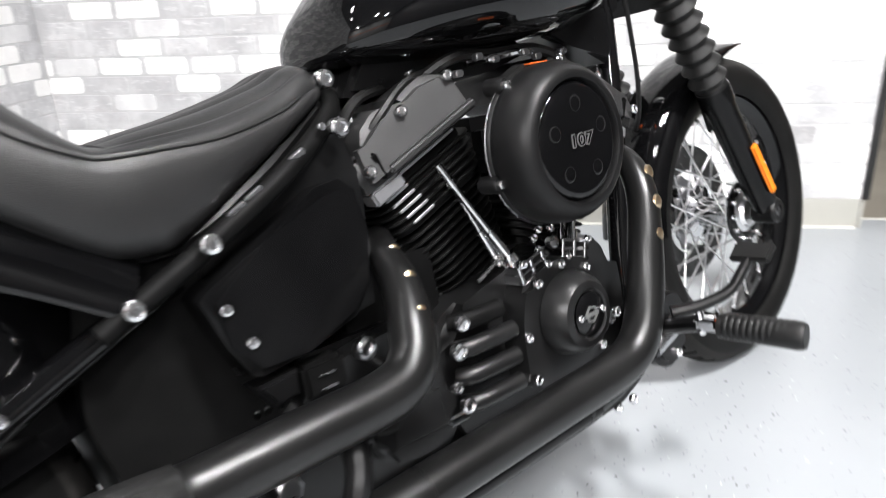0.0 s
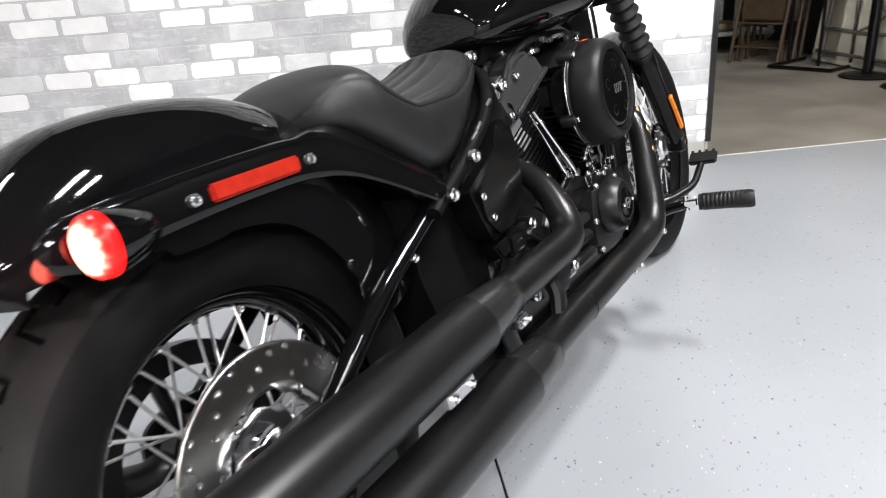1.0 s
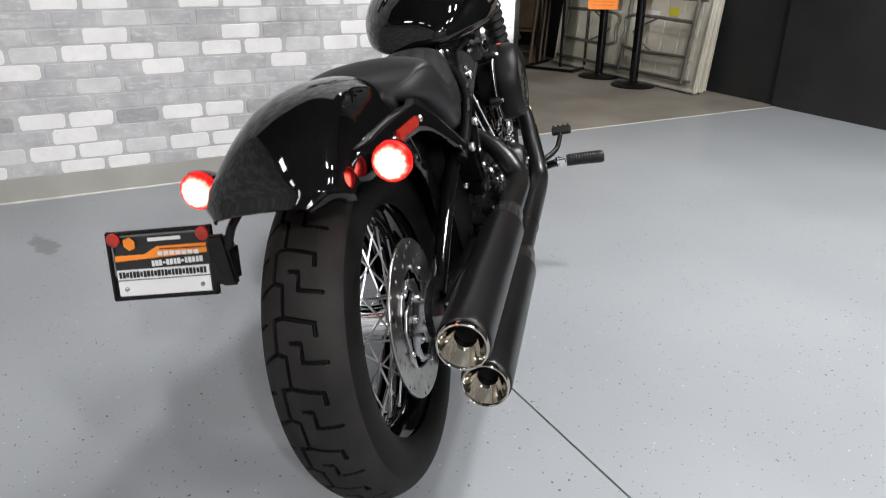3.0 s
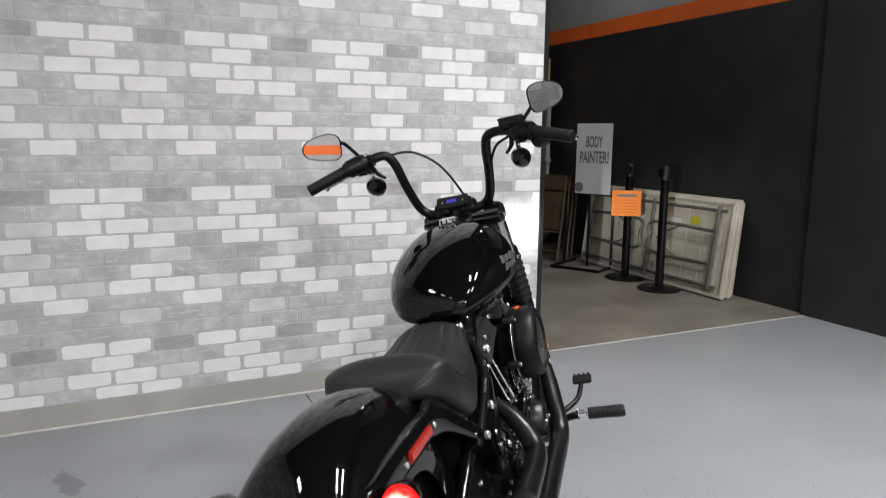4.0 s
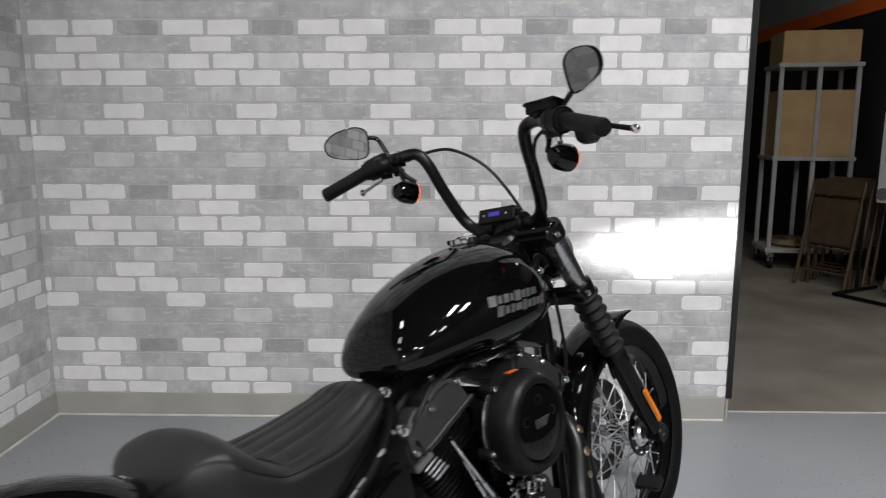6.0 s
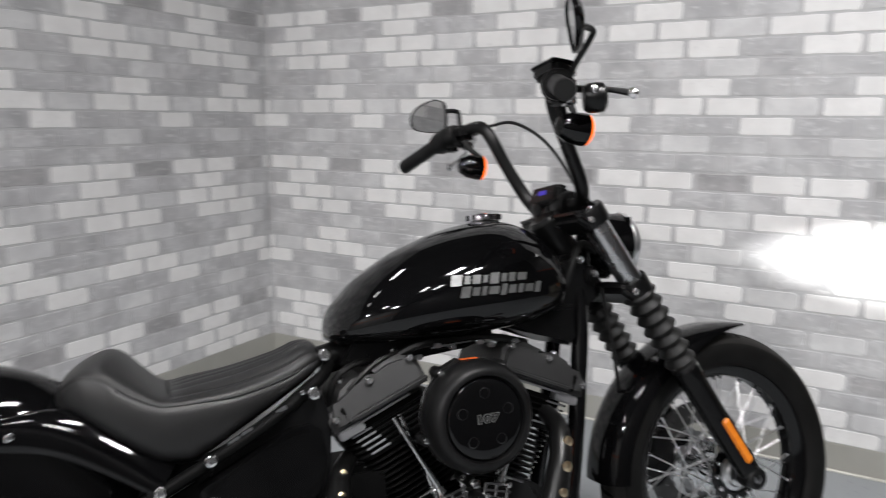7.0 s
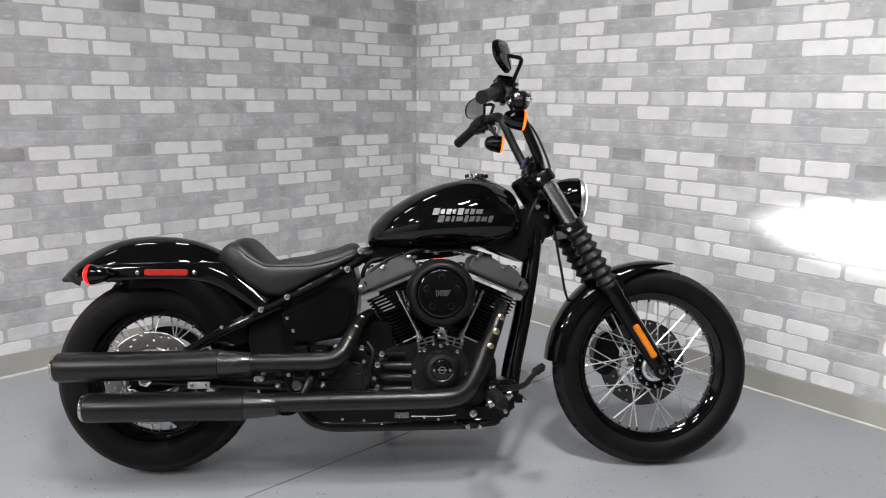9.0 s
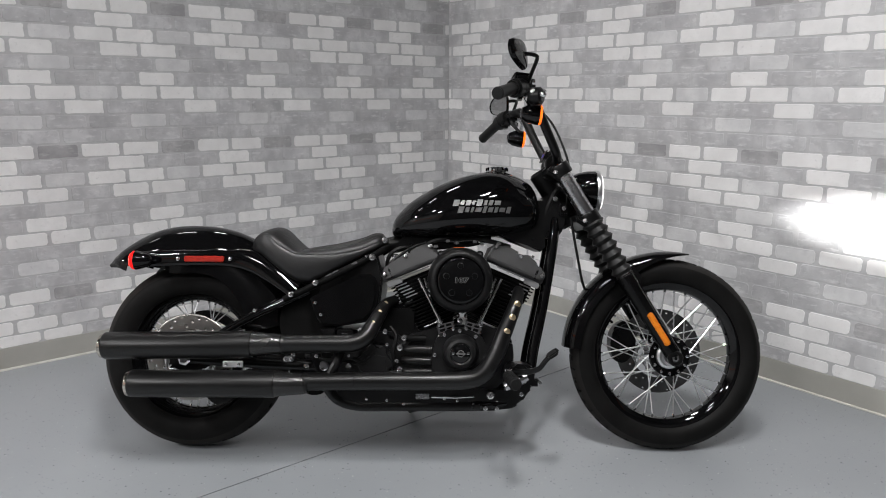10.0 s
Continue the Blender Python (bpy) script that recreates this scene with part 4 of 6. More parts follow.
for s in (-1, 1):
    part("down_tube", sweep([(1.235, s * 0.045, 0.80), (1.230, s * 0.055, 0.72), (1.20, s * 0.065, 0.53), (1.165, s * 0.075, 0.36), (1.14, s * 0.09, 0.24), (1.08, s * 0.12, 0.185), (0.95, s * 0.13, 0.172)], 0.0185, 14, 6), GLOSS, chassis, "gloss black front down tube")
    part("lower_rail", sweep([(0.98, s * 0.13, 0.172), (0.7, s * 0.13, 0.168), (0.55, s * 0.13, 0.172), (0.48, s * 0.135, 0.22), (0.43, s * 0.14, 0.35)], 0.018, 12, 5), SATIN, chassis)
    part("seat_rail", sweep([(0.668, s * 0.055, 0.700), (0.635, s * 0.10, 0.676), (0.55, s * 0.140, 0.628), (0.45, s * 0.15, 0.577), (0.33, s * 0.15, 0.52)], 0.0115, 12, 5), DARKFIN, chassis)
    for x, y, z in ((0.478, 0.146, 0.601), (0.50, 0.144, 0.612), (0.56, 0.136, 0.640)):
        part("rail_tab", block(0.022, 0.006, 0.008, 0.0015, pose(x, s * (y + 0.008), z, 0, -27, 0)), STEEL, chassis)
    for x, z, k in ((0.438, 0.577, 1.35), (0.358, 0.538, 1.3), (0.239, 0.485, 0.8)):
        bolt((x, s * 0.166, z), chassis, (0, s, 0), k)
    bolt((0.60, s * 0.137, 0.665), chassis, (0, s, 0), 0.6)
    part("swingarm_tube", sweep([(0.41, s * 0.13, 0.55), (0.2, s * 0.128, 0.45), (0.03, s * 0.126, 0.345)], 0.0155, 12, 4), GLOSS, chassis, "gloss black swingarm tube")
    part("swingarm_tube", sweep([(0.44, s * 0.13, 0.30), (0.2, s * 0.128, 0.31), (0.0, s * 0.126, 0.322)], 0.019, 12, 4), SATIN, chassis)
    part("axle_plate", slab(smooth_outline([(-0.05, 0.30), (-0.04, 0.36), (0.04, 0.375), (0.09, 0.35), (0.08, 0.295), (0.0, 0.28)]), s * 0.118, s * 0.132, 0.003), SATIN, chassis)
    part("axle_nut", lathe([(0.002, 0), (0.022, 0), (0.022, s * 0.014), (0.014, s * 0.02), (0.002, s * 0.02)], 6, (0.0, s * 0.132, 0.32)), CHROME, chassis)
part("pivot_mount", slab(smooth_outline([(0.34, 0.55), (0.42, 0.60), (0.48, 0.52), (0.49, 0.36), (0.47, 0.22), (0.40, 0.20), (0.345, 0.27), (0.325, 0.36), (0.308, 0.45)]), -0.112, 0.112, 0.01), DARKFIN, chassis)
part("neck", lathe([(0.03, -0.11), (0.038, -0.1), (0.036, 0), (0.038, 0.1), (0.03, 0.11)], 24, (1.243, 0, 0.872), (-0.527, 0, 0.85)), SATIN, chassis)
gusset = part("neck_cover", slab(smooth_outline([(1.13, 0.79), (1.19, 0.87), (1.25, 0.87), (1.27, 0.80), (1.25, 0.74), (1.18, 0.735)]), -0.06, 0.06, 0.012), SATIN, moto)
bolt((1.235, -0.062, 0.865), gusset, s=1.2)
coil = part("coil_box", slab([(1.03, 0.738), (1.10, 0.724), (1.183, 0.684), (1.20, 0.70), (1.20, 0.77), (1.05, 0.77)], -0.09, 0.09, 0.008), SATIN, moto, "black coil cover")
part("wiring_cover", slab([(0.69, 0.695), (0.72, 0.742), (1.02, 0.742), (1.016, 0.715), (0.95, 0.70), (0.80, 0.685)], -0.06, 0.06, 0.008), SATIN, moto)
part("battery_box", slab([(0.42, 0.50), (0.44, 0.572), (0.55, 0.628), (0.635, 0.672), (0.655, 0.60), (0.64, 0.45), (0.45, 0.42)], -0.118, 0.118, 0.008), SATIN, moto)
part("engine_mount", block(0.17, 0.16, 0.15, 0.012, Matrix.Translation((0.685, 0, 0.425))), DARKFIN, moto)
bolt((0.656, -0.068, 0.719), chassis, s=1.5)
bolt((0.620, -0.136, 0.661), chassis, s=1.5)

# right side cover
outline = [(0.418, 0.524), (0.424, 0.531), (0.50, 0.568), (0.575, 0.603), (0.612, 0.606), (0.632, 0.590), (0.641, 0.54), (0.628, 0.48), (0.598, 0.450), (0.52, 0.440), (0.462, 0.433), (0.452, 0.438), (0.434, 0.475)]
shape = slab(outline, -0.170, -0.05, 0.011, 4)
for v in shape.verts:
    if v.co.y < -0.1:
        v.co.y += 0.2 * max(0.0, v.co.x - 0.47)
cover = part("side_cover", shape, COVERBLACK, moto, "satin black side cover", 40)
for x, z in ((0.438, 0.512), (0.456, 0.473)):
    bolt((x, -0.166, z), cover, s=0.8)
part("left_cover", slab(outline, 0.05, 0.165, 0.014, 3), SATIN, moto)
part("battery_tray", block(0.24, 0.2, 0.06, 0.01, Matrix.Translation((0.55, 0, 0.385))), SATIN, moto)
part("tray_bracket", slab([(0.452, 0.424), (0.500, 0.427), (0.498, 0.400), (0.470, 0.396)], -0.160, -0.125, 0.004), SATIN, moto)
plug = part("wiring_plug", block(0.052, 0.03, 0.040, 0.005, Matrix.Translation((0.532, -0.142, 0.405))), DARKFIN, moto)
for dz in (-0.011, 0.004):
    part("plug_rib", block(0.022, 0.003, 0.003, 0.001, Matrix.Translation((0.532, -0.1585, 0.405 + dz))), STEEL, plug)
for x, z in ((0.447, 0.398), (0.458, 0.398)):
    part("tray_clip", block(0.007, 0.006, 0.010, 0.002, Matrix.Translation((x, -0.158, z))), CHROME, plug)

# engine -------------------------------------------------------------------
CX, CZ = 0.922, 0.252
engine = part("engine", slab(smooth_outline([(0.70, 0.26), (0.72, 0.38), (0.80, 0.42), (0.93, 0.44), (1.06, 0.42), (1.09, 0.36), (1.08, 0.26), (1.02, 0.20), (0.85, 0.185), (0.75, 0.2)], 5), -0.125, 0.14, 0.02, 3), CASE, moto, "black twin engine")
part("gearbox", slab(smooth_outline([(0.47, 0.24), (0.48, 0.36), (0.56, 0.40), (0.68, 0.41), (0.74, 0.36), (0.74, 0.25), (0.66, 0.20), (0.52, 0.2)], 5), -0.12, 0.14, 0.02, 3), CASE, engine)
for z in (0.286, 0.323, 0.360, 0.396):
    part("case_rib", sweep([(0.725, -0.132, z), (0.745, -0.148, z), (0.80 if z > 0.38 else 0.818, -0.15, z - 0.001)], [0.011, 0.0125, 0.0125], 12, 2), DARKFIN if z > 0.38 else CASE, engine)
part("clutch_cover", slab(smooth_outline([(0.575, 0.285), (0.585, 0.355), (0.64, 0.375), (0.685, 0.345), (0.685, 0.285), (0.64, 0.268)], 5), -0.165, -0.11, 0.012, 3), CASE, engine)
part("cover_panel", slab([(0.595, 0.293), (0.603, 0.345), (0.668, 0.338), (0.672, 0.29)], -0.1675, -0.164, 0.001, 1), CASE, engine)
part("primary_cover", slab(smooth_outline([(0.50, 0.26), (0.52, 0.36), (0.64, 0.40), (0.95, 0.41), (1.05, 0.36), (1.06, 0.26), (0.98, 0.2), (0.6, 0.2)], 5), 0.13, 0.22, 0.025, 4), GLOSS, engine)
for x, z, k in ((0.728, 0.398, 1.3), (0.715, 0.365, 1.4), (0.704, 0.321, 1.0), (0.715, 0.294, 1.3), (0.665, 0.418, 1.2), (0.586, 0.421, 1.4), (0.672, 0.375, 0.8), (0.62, 0.30, 1.1), (0.545, 0.303, 1.5), (0.408, 0.301, 1.3), (0.364, 0.34, 1.0), (0.51, 0.325, 0.9), (0.545, 0.338, 0.8), (0.44, 0.335, 0.9)):
    bolt((x, -0.152, z), engine, s=k)
part("drain_plug", lathe([(0.001, 0), (0.017, 0), (0.017, 0.008), (0.013, 0.011), (0.001, 0.011)], 8, (0.463, -0.145, 0.302), (0, -1, 0)), STEEL, engine, "steel drain plug")
part("line_clamp", block(0.035, 0.02, 0.014, 0.003, Matrix.Translation((0.699, -0.15, 0.284))), CHROME, engine)
for x, z in ((0.605, 0.193), (0.672, 0.189), (0.728, 0.178), (0.862, 0.196), (0.905, 0.190), (0.958, 0.177)):
    bolt((x, -0.141, z), engine, s=0.65)
part("oil_line", sweep([(0.60, -0.14, 0.40), (0.63, -0.16, 0.36), (0.60, -0.165, 0.32), (0.56, -0.16, 0.33)], 0.006, 8, 5), SOFT, engine)
part("oil_line", sweep([(0.40, -0.14, 0.335), (0.47, -0.15, 0.322), (0.55, -0.15, 0.318), (0.62, -0.148, 0.30)], 0.007, 8, 5), SOFT, engine)
part("oil_line", sweep([(0.68, -0.12, 0.43), (0.70, -0.135, 0.40), (0.69, -0.14, 0.35), (0.695, -0.135, 0.30)], 0.006, 8, 5), SOFT, engine)
part("chrome_fitting", lathe([(0.006, 0), (0.012, 0.004), (0.012, 0.02), (0.006, 0.028)], 12, (0.595, -0.15, 0.41)), STEEL, engine)

cam_case = part("cam_cover", slab(smooth_outline([(0.822, 0.32), (0.828, 0.375), (0.852, 0.418), (0.912, 0.432), (0.97, 0.414), (0.998, 0.37), (0.998, 0.31), (0.97, 0.272), (0.85, 0.268), (0.825, 0.282)], 5), -0.166, -0.115, 0.014, 4), CASE, engine, "satin black cam cover", 45)
part("cam_dome", lathe([(0.060, 0.0), (0.058, 0.012), (0.053, 0.026), (0.046, 0.035), (0.036, 0.038), (0.033, 0.036), (0.0325, 0.032), (0.001, 0.032)], 56, (0.914, -0.168, 0.354), (0, -1, 0)), CASE, cam_case)
part("timer_disc", lathe([(0.0305, 0.0), (0.0305, 0.005), (0.028, 0.0065), (0.001, 0.0065)], 40, (0.914, -0.200, 0.354), (0, -1, 0)), GLOSS, cam_case, "gloss black timer cover")
part("emblem_ring", lathe([(0.0125, 0), (0.0125, 0.002), (0.0095, 0.002), (0.0095, 0)], 6, (0.914, -0.2064, 0.354), (0, -1, 0), looped=True, caps=False), BADGE, cam_case, "plain silver emblem")
part("emblem_bar", block(0.029, 0.002, 0.0055, 0.0005, Matrix.Translation((0.914, -0.2078, 0.354))), BADGE, cam_case)
for dx in (-0.024, 0.024):
    bolt((0.914 + dx, -0.206, 0.355), cam_case, s=0.62)
for x, z in ((0.861, 0.410), (0.963, 0.405), (0.829, 0.344), (0.833, 0.283), (0.911, 0.424), (0.992, 0.333), (0.975, 0.283)):
    bolt((x, -0.165, z), cam_case, s=0.85)
sensor = part("crank_sensor", block(0.016, 0.02, 0.022, 0.004, Matrix.Translation((1.000, -0.165, 0.318))), STEEL, engine, "small steel sensor")
bolt((1.003, -0.176, 0.326), sensor, s=0.9)

for tilt, front in ((-22.5, False), (22.5, True)):
    base = Matrix.Translation((CX, 0, CZ)) @ Matrix.Rotation(radians(tilt), 4, "Y")
    s = 1 if front else -1          # outward along the bike
    cyl = part("cylinder", plate_z(0.115, 0.13, 0.19, 0.03, base @ Matrix.Translation((0, 0, 0.262))), DARKFIN, engine, "finned black cylinder")
    for k in range(11):
        z = 0.196 + 0.0118 * k
        wide = 0.150 + 0.004 * k
        part("fin", plate_z(wide, 0.172, 0.0042, 0.038, base @ Matrix.Translation((s * 0.004, 0, z))), DARKFIN, cyl)
        part("fin_edge", sweep([base @ Vector((s * (0.004 + wide / 2 - 0.038 + 0.0385 * math.cos(q)), -0.048 - 0.0385 * math.sin(q), z)) for q in np.linspace(-0.25, 0.6, 4)], 0.0016, 6, 1), FINEDGE, cyl, "machined fin edge")
    head = part("cylinder_head", plate_z(0.17, 0.175, 0.068, 0.02, base @ Matrix.Translation((s * 0.01, 0, 0.35))), DARKFIN, engine, "black cylinder head")
    for k in range(5):
        z = 0.326 + 0.0115 * k
        part("head_fin", plate_z(0.198 - 0.004 * (4 - k), 0.19, 0.0046, 0.024, base @ Matrix.Translation((s * 0.011, 0, z))), DARKFIN, head)
        x0 = s * (0.094 - 0.005 * (4 - k))
        part("head_fin_edge", block(0.041, 0.003, 0.0042, 0.0008, base @ Matrix.Translation((x0 - s * 0.022, -0.0955, z)), 1), LIP, head, "bright machined fin edge")
    part("head_lip", block(0.052, 0.028, 0.0195, 0.003, base @ Matrix.Translation((s * 0.088, -0.098, 0.3885))), LIP, head, "machined rocker lip")
    part("lip_line", block(0.105, 0.012, 0.0045, 0.001, base @ Matrix.Translation((s * 0.012, -0.1075, 0.3955))), LIP, head)
    edge = [(0.119, 0.400), (0.120, 0.430), (0.114, 0.438), (0.094, 0.441), (0.087, 0.450), (0.074, 0.463), (0.046, 0.471), (0.032, 0.470), (0.026, 0.457), (0.013, 0.456), (0.007, 0.470), (-0.03, 0.474), (-0.066, 0.468), (-0.084, 0.446), (-0.084, 0.400)]
    body = slab([(s * x, z) for x, z in edge], -0.122, 0.112, 0.011, 4)
    body.transform(base)
    for v in body.verts:
        up = (base.inverted() @ v.co).z - 0.425
        if up > 0 and v.co.y < -0.05:
            v.co.y += 0.45 * up
    rocker = part("rocker_cover", body, WRINKLE, engine, "satin black rocker cover", 40)
    part("rocker_flange", block(0.166, 0.012, 0.013, 0.004, base @ Matrix.Translation((-s * 0.002, -0.1215, 0.4095)), 3), WRINKLE, rocker)
    # near-black bar set into the cover stands for the shade of a recess
    part("rocker_shade_bar", block(0.007, 0.02, 0.036, 0.003, base @ Matrix.Translation((s * 0.0885, -0.1135, 0.422))), DARKFIN, rocker)
    for x, y, z in ((0.107, -0.121, 0.425), (0.0195, -0.110, 0.4560), (-0.070, -0.110, 0.456)):
        bolt(base @ Vector((s * x, y - 0.001, z)), rocker, base.to_3x3() @ Vector((0, -1, 0.15)), 0.95)
    for x in (-0.06, 0.06):
        for y in (-0.06, 0.06):
            bolt(base @ Vector((x, y, 0.470)), rocker, base.to_3x3() @ Vector((0, 0, 1)), 1.0)
    # push rod tubes from the lifter blocks to the heads
    for off in (0.0, 0.021):
        foot = Vector((0.912 + s * (0.060 + off * 0.35), -0.137 + off * 0.9, 0.440))
        tip = Vector((0.912 + s * (0.139 - off * 0.9), -0.110 + off, 0.592))
        rod = part("pushrod_tube", sweep([foot, foot.lerp(tip, 0.33), foot.lerp(tip, 0.36), tip], [0.0070, 0.0070, 0.0054, 0.0054], 14, 4), CHROME, engine, "chrome push rod tube")
        part("tube_collar", sweep([foot.lerp(tip, 0.80), foot.lerp(tip, 0.85)], 0.0078, 14, 1), CHROME, rod)
        part("tube_seal", sweep([foot, foot.lerp(tip, 0.09)], 0.0105, 14, 1), CHROME, rod)
    seatm = pose(0.911 + s * 0.044, -0.135, 0.432, 0, s * 15, 0)
    lifter = part("lifter_block", block(0.052, 0.046, 0.026, 0.004, seatm), DARKFIN, engine, "chrome-banded lifter block")
    for dz in (-0.011, 0.002, 0.014):
        part("lifter_band", block(0.060, 0.054, 0.0045, 0.0015, seatm @ Matrix.Translation((0, 0, dz))), CHROME, lifter)
    for dx in (-0.026, -0.002, 0.022):
        part("lifter_post", block(0.0065, 0.053, 0.026, 0.0015, seatm @ Matrix.Translation((dx, 0, 0.001))), CHROME, lifter)
    for dx in (-0.021, 0.021):
        bolt(seatm @ Vector((dx, -0.027, 0.016 if dx * s > 0 else -0.008)), lifter, s=0.75)
    part("base_stud", sweep([(0.911 + s * 0.074, -0.125, 0.449), (0.911 + s * 0.117, -0.125, 0.430)], 0.003, 8, 1), STEEL, engine)
part("throttle_body", block(0.08, 0.1, 0.08, 0.02, Matrix.Translation((0.915, -0.02, 0.60))), SATIN, engine)
part("knock_sensor", lathe([(0.004, 0), (0.009, 0.002), (0.009, 0.012), (0.005, 0.014)], 10, (0.912, -0.15, 0.452), (0, -1, 0.3)), STEEL, engine)
for x, z in ((0.893, 0.463), (0.905, 0.472), (0.93, 0.468), (0.921, 0.482)):
    bolt((x, -0.14, z), engine, (0, -0.8, 0.6), 0.7)
part("hose", sweep([(0.79, -0.08, 0.70), (0.84, -0.1, 0.722), (0.92, -0.09, 0.722), (1.0, -0.1, 0.72), (1.08, -0.08, 0.70)], 0.008, 8, 5), SOFT, engine)
part("fuel_rail", sweep([(0.86, -0.10, 0.712), (0.95, -0.11, 0.718), (1.0, -0.10, 0.712)], 0.005, 8, 4), CHROME, engine)
for x, z in ((0.87, 0.718), (0.90, 0.712), (0.96, 0.716), (0.985, 0.708), (0.83, 0.700), (1.04, 0.710)):
    part("clip", block(0.014, 0.012, 0.009, 0.002, Matrix.Translation((x, -0.115, z))), STEEL, engine)
part("wire", sweep([(0.68, -0.06, 0.62), (0.70, -0.1, 0.66), (0.76, -0.09, 0.70), (0.83, -0.08, 0.715)], 0.005, 6, 5), SOFT, engine)
part("breather_hose", sweep([(0.66, -0.05, 0.60), (0.668, -0.07, 0.66), (0.70, -0.07, 0.69), (0.76, -0.05, 0.70)], 0.007, 8, 5), SOFT, engine)

AIR = (0.911, 0.590)
air = part("air_cleaner", lathe([(0.06, -0.02), (0.064, 0.018), (0.086, 0.024), (0.102, 0.027), (0.1055, 0.031), (0.1055, 0.036), (0.1025, 0.039), (0.1045, 0.042), (0.1055, 0.052), (0.1045, 0.068), (0.1005, 0.084), (0.0935, 0.095), (0.0855, 0.100), (0.0795, 0.099), (0.0775, 0.094), (0.077, 0.088), (0.001, 0.088)], 80, (AIR[0], -0.132, AIR[1]), (0, -1, 0)), AIRCASE, moto, "round black air cleaner", 50)
air.location = (0, -0.003, 0)
part("face_plate", lathe([(0.0765, 0.0), (0.0762, 0.003), (0.0745, 0.0058), (0.071, 0.0078), (0.066, 0.0088), (0.05, 0.0095), (0.03, 0.0098), (0.001, 0.0100)], 72, (AIR[0], -0.2195, AIR[1]), (0, -1, 0)), GLOSS, air, "gloss black face plate")
part("seam_ring", lathe([(0.1062, -0.0015), (0.107, 0.0), (0.1062, 0.0015)], 72, (AIR[0], -0.1655, AIR[1]), (0, -1, 0), caps=False), STEEL, air)
for i in range(5):
    a = radians(90 + 72 * i)
    part("recess", lathe([(0.0115, 0.0), (0.0115, 0.0022), (0.009, 0.0028), (0.008, 0.0006), (0.001, 0.0006)], 20, (AIR[0] + 0.047 * math.cos(a), -0.2265, AIR[1] + 0.047 * math.sin(a)), (0, -1, 0)), CASE, air)
for a in (53, 127, 199, 341):
    at = (AIR[0] + 0.105 * math.cos(radians(a)), -0.176, AIR[1] + 0.105 * math.sin(radians(a)))
    part("boss", lathe([(0.012, 0.03), (0.012, 0.004), (0.0095, 0.0), (0.001, 0.0)], 16, at, (0, 1, 0)), AIRCASE, air)
    bolt(at, air, s=0.8)
figure = Matrix.Translation((AIR[0] + 0.0015, -0.2297, AIR[1] + 0.0005)) @ Matrix.Rotation(radians(90), 4, "X") @ Matrix.Diagonal((1.42, 1, 1, 1))
lettering("displacement_figures", "107", 0.0215, 0.0008, BADGE, air, figure, "silver outlined figures 107", 0.0013)
lettering("figure_fill", "107", 0.0215, 0.0008, GLOSS, air, Matrix.Translation((0, -0.0004, 0)) @ figure, "", 0.0)
part("intake_mouth", block(0.05, 0.03, 0.012, 0.005, Matrix.Translation((0.868, -0.168, 0.684)) @ Matrix.Rotation(radians(-24), 4, "Y")), SOFT, air)
part("warning_strip", block(0.034, 0.014, 0.002, 0.0006, Matrix.Translation((0.905, -0.178, 0.6956))), STRIPE, air, "small orange label")

# exhaust ------------------------------------------------------------------
EY = -0.226
SLOT = mesh_of(lathe([(0.0005, 0.0045), (0.006, 0.0035), (0.0095, 0.001), (0.0105, -0.003)], 18, axis=(0, 0, 1)), BRASS)
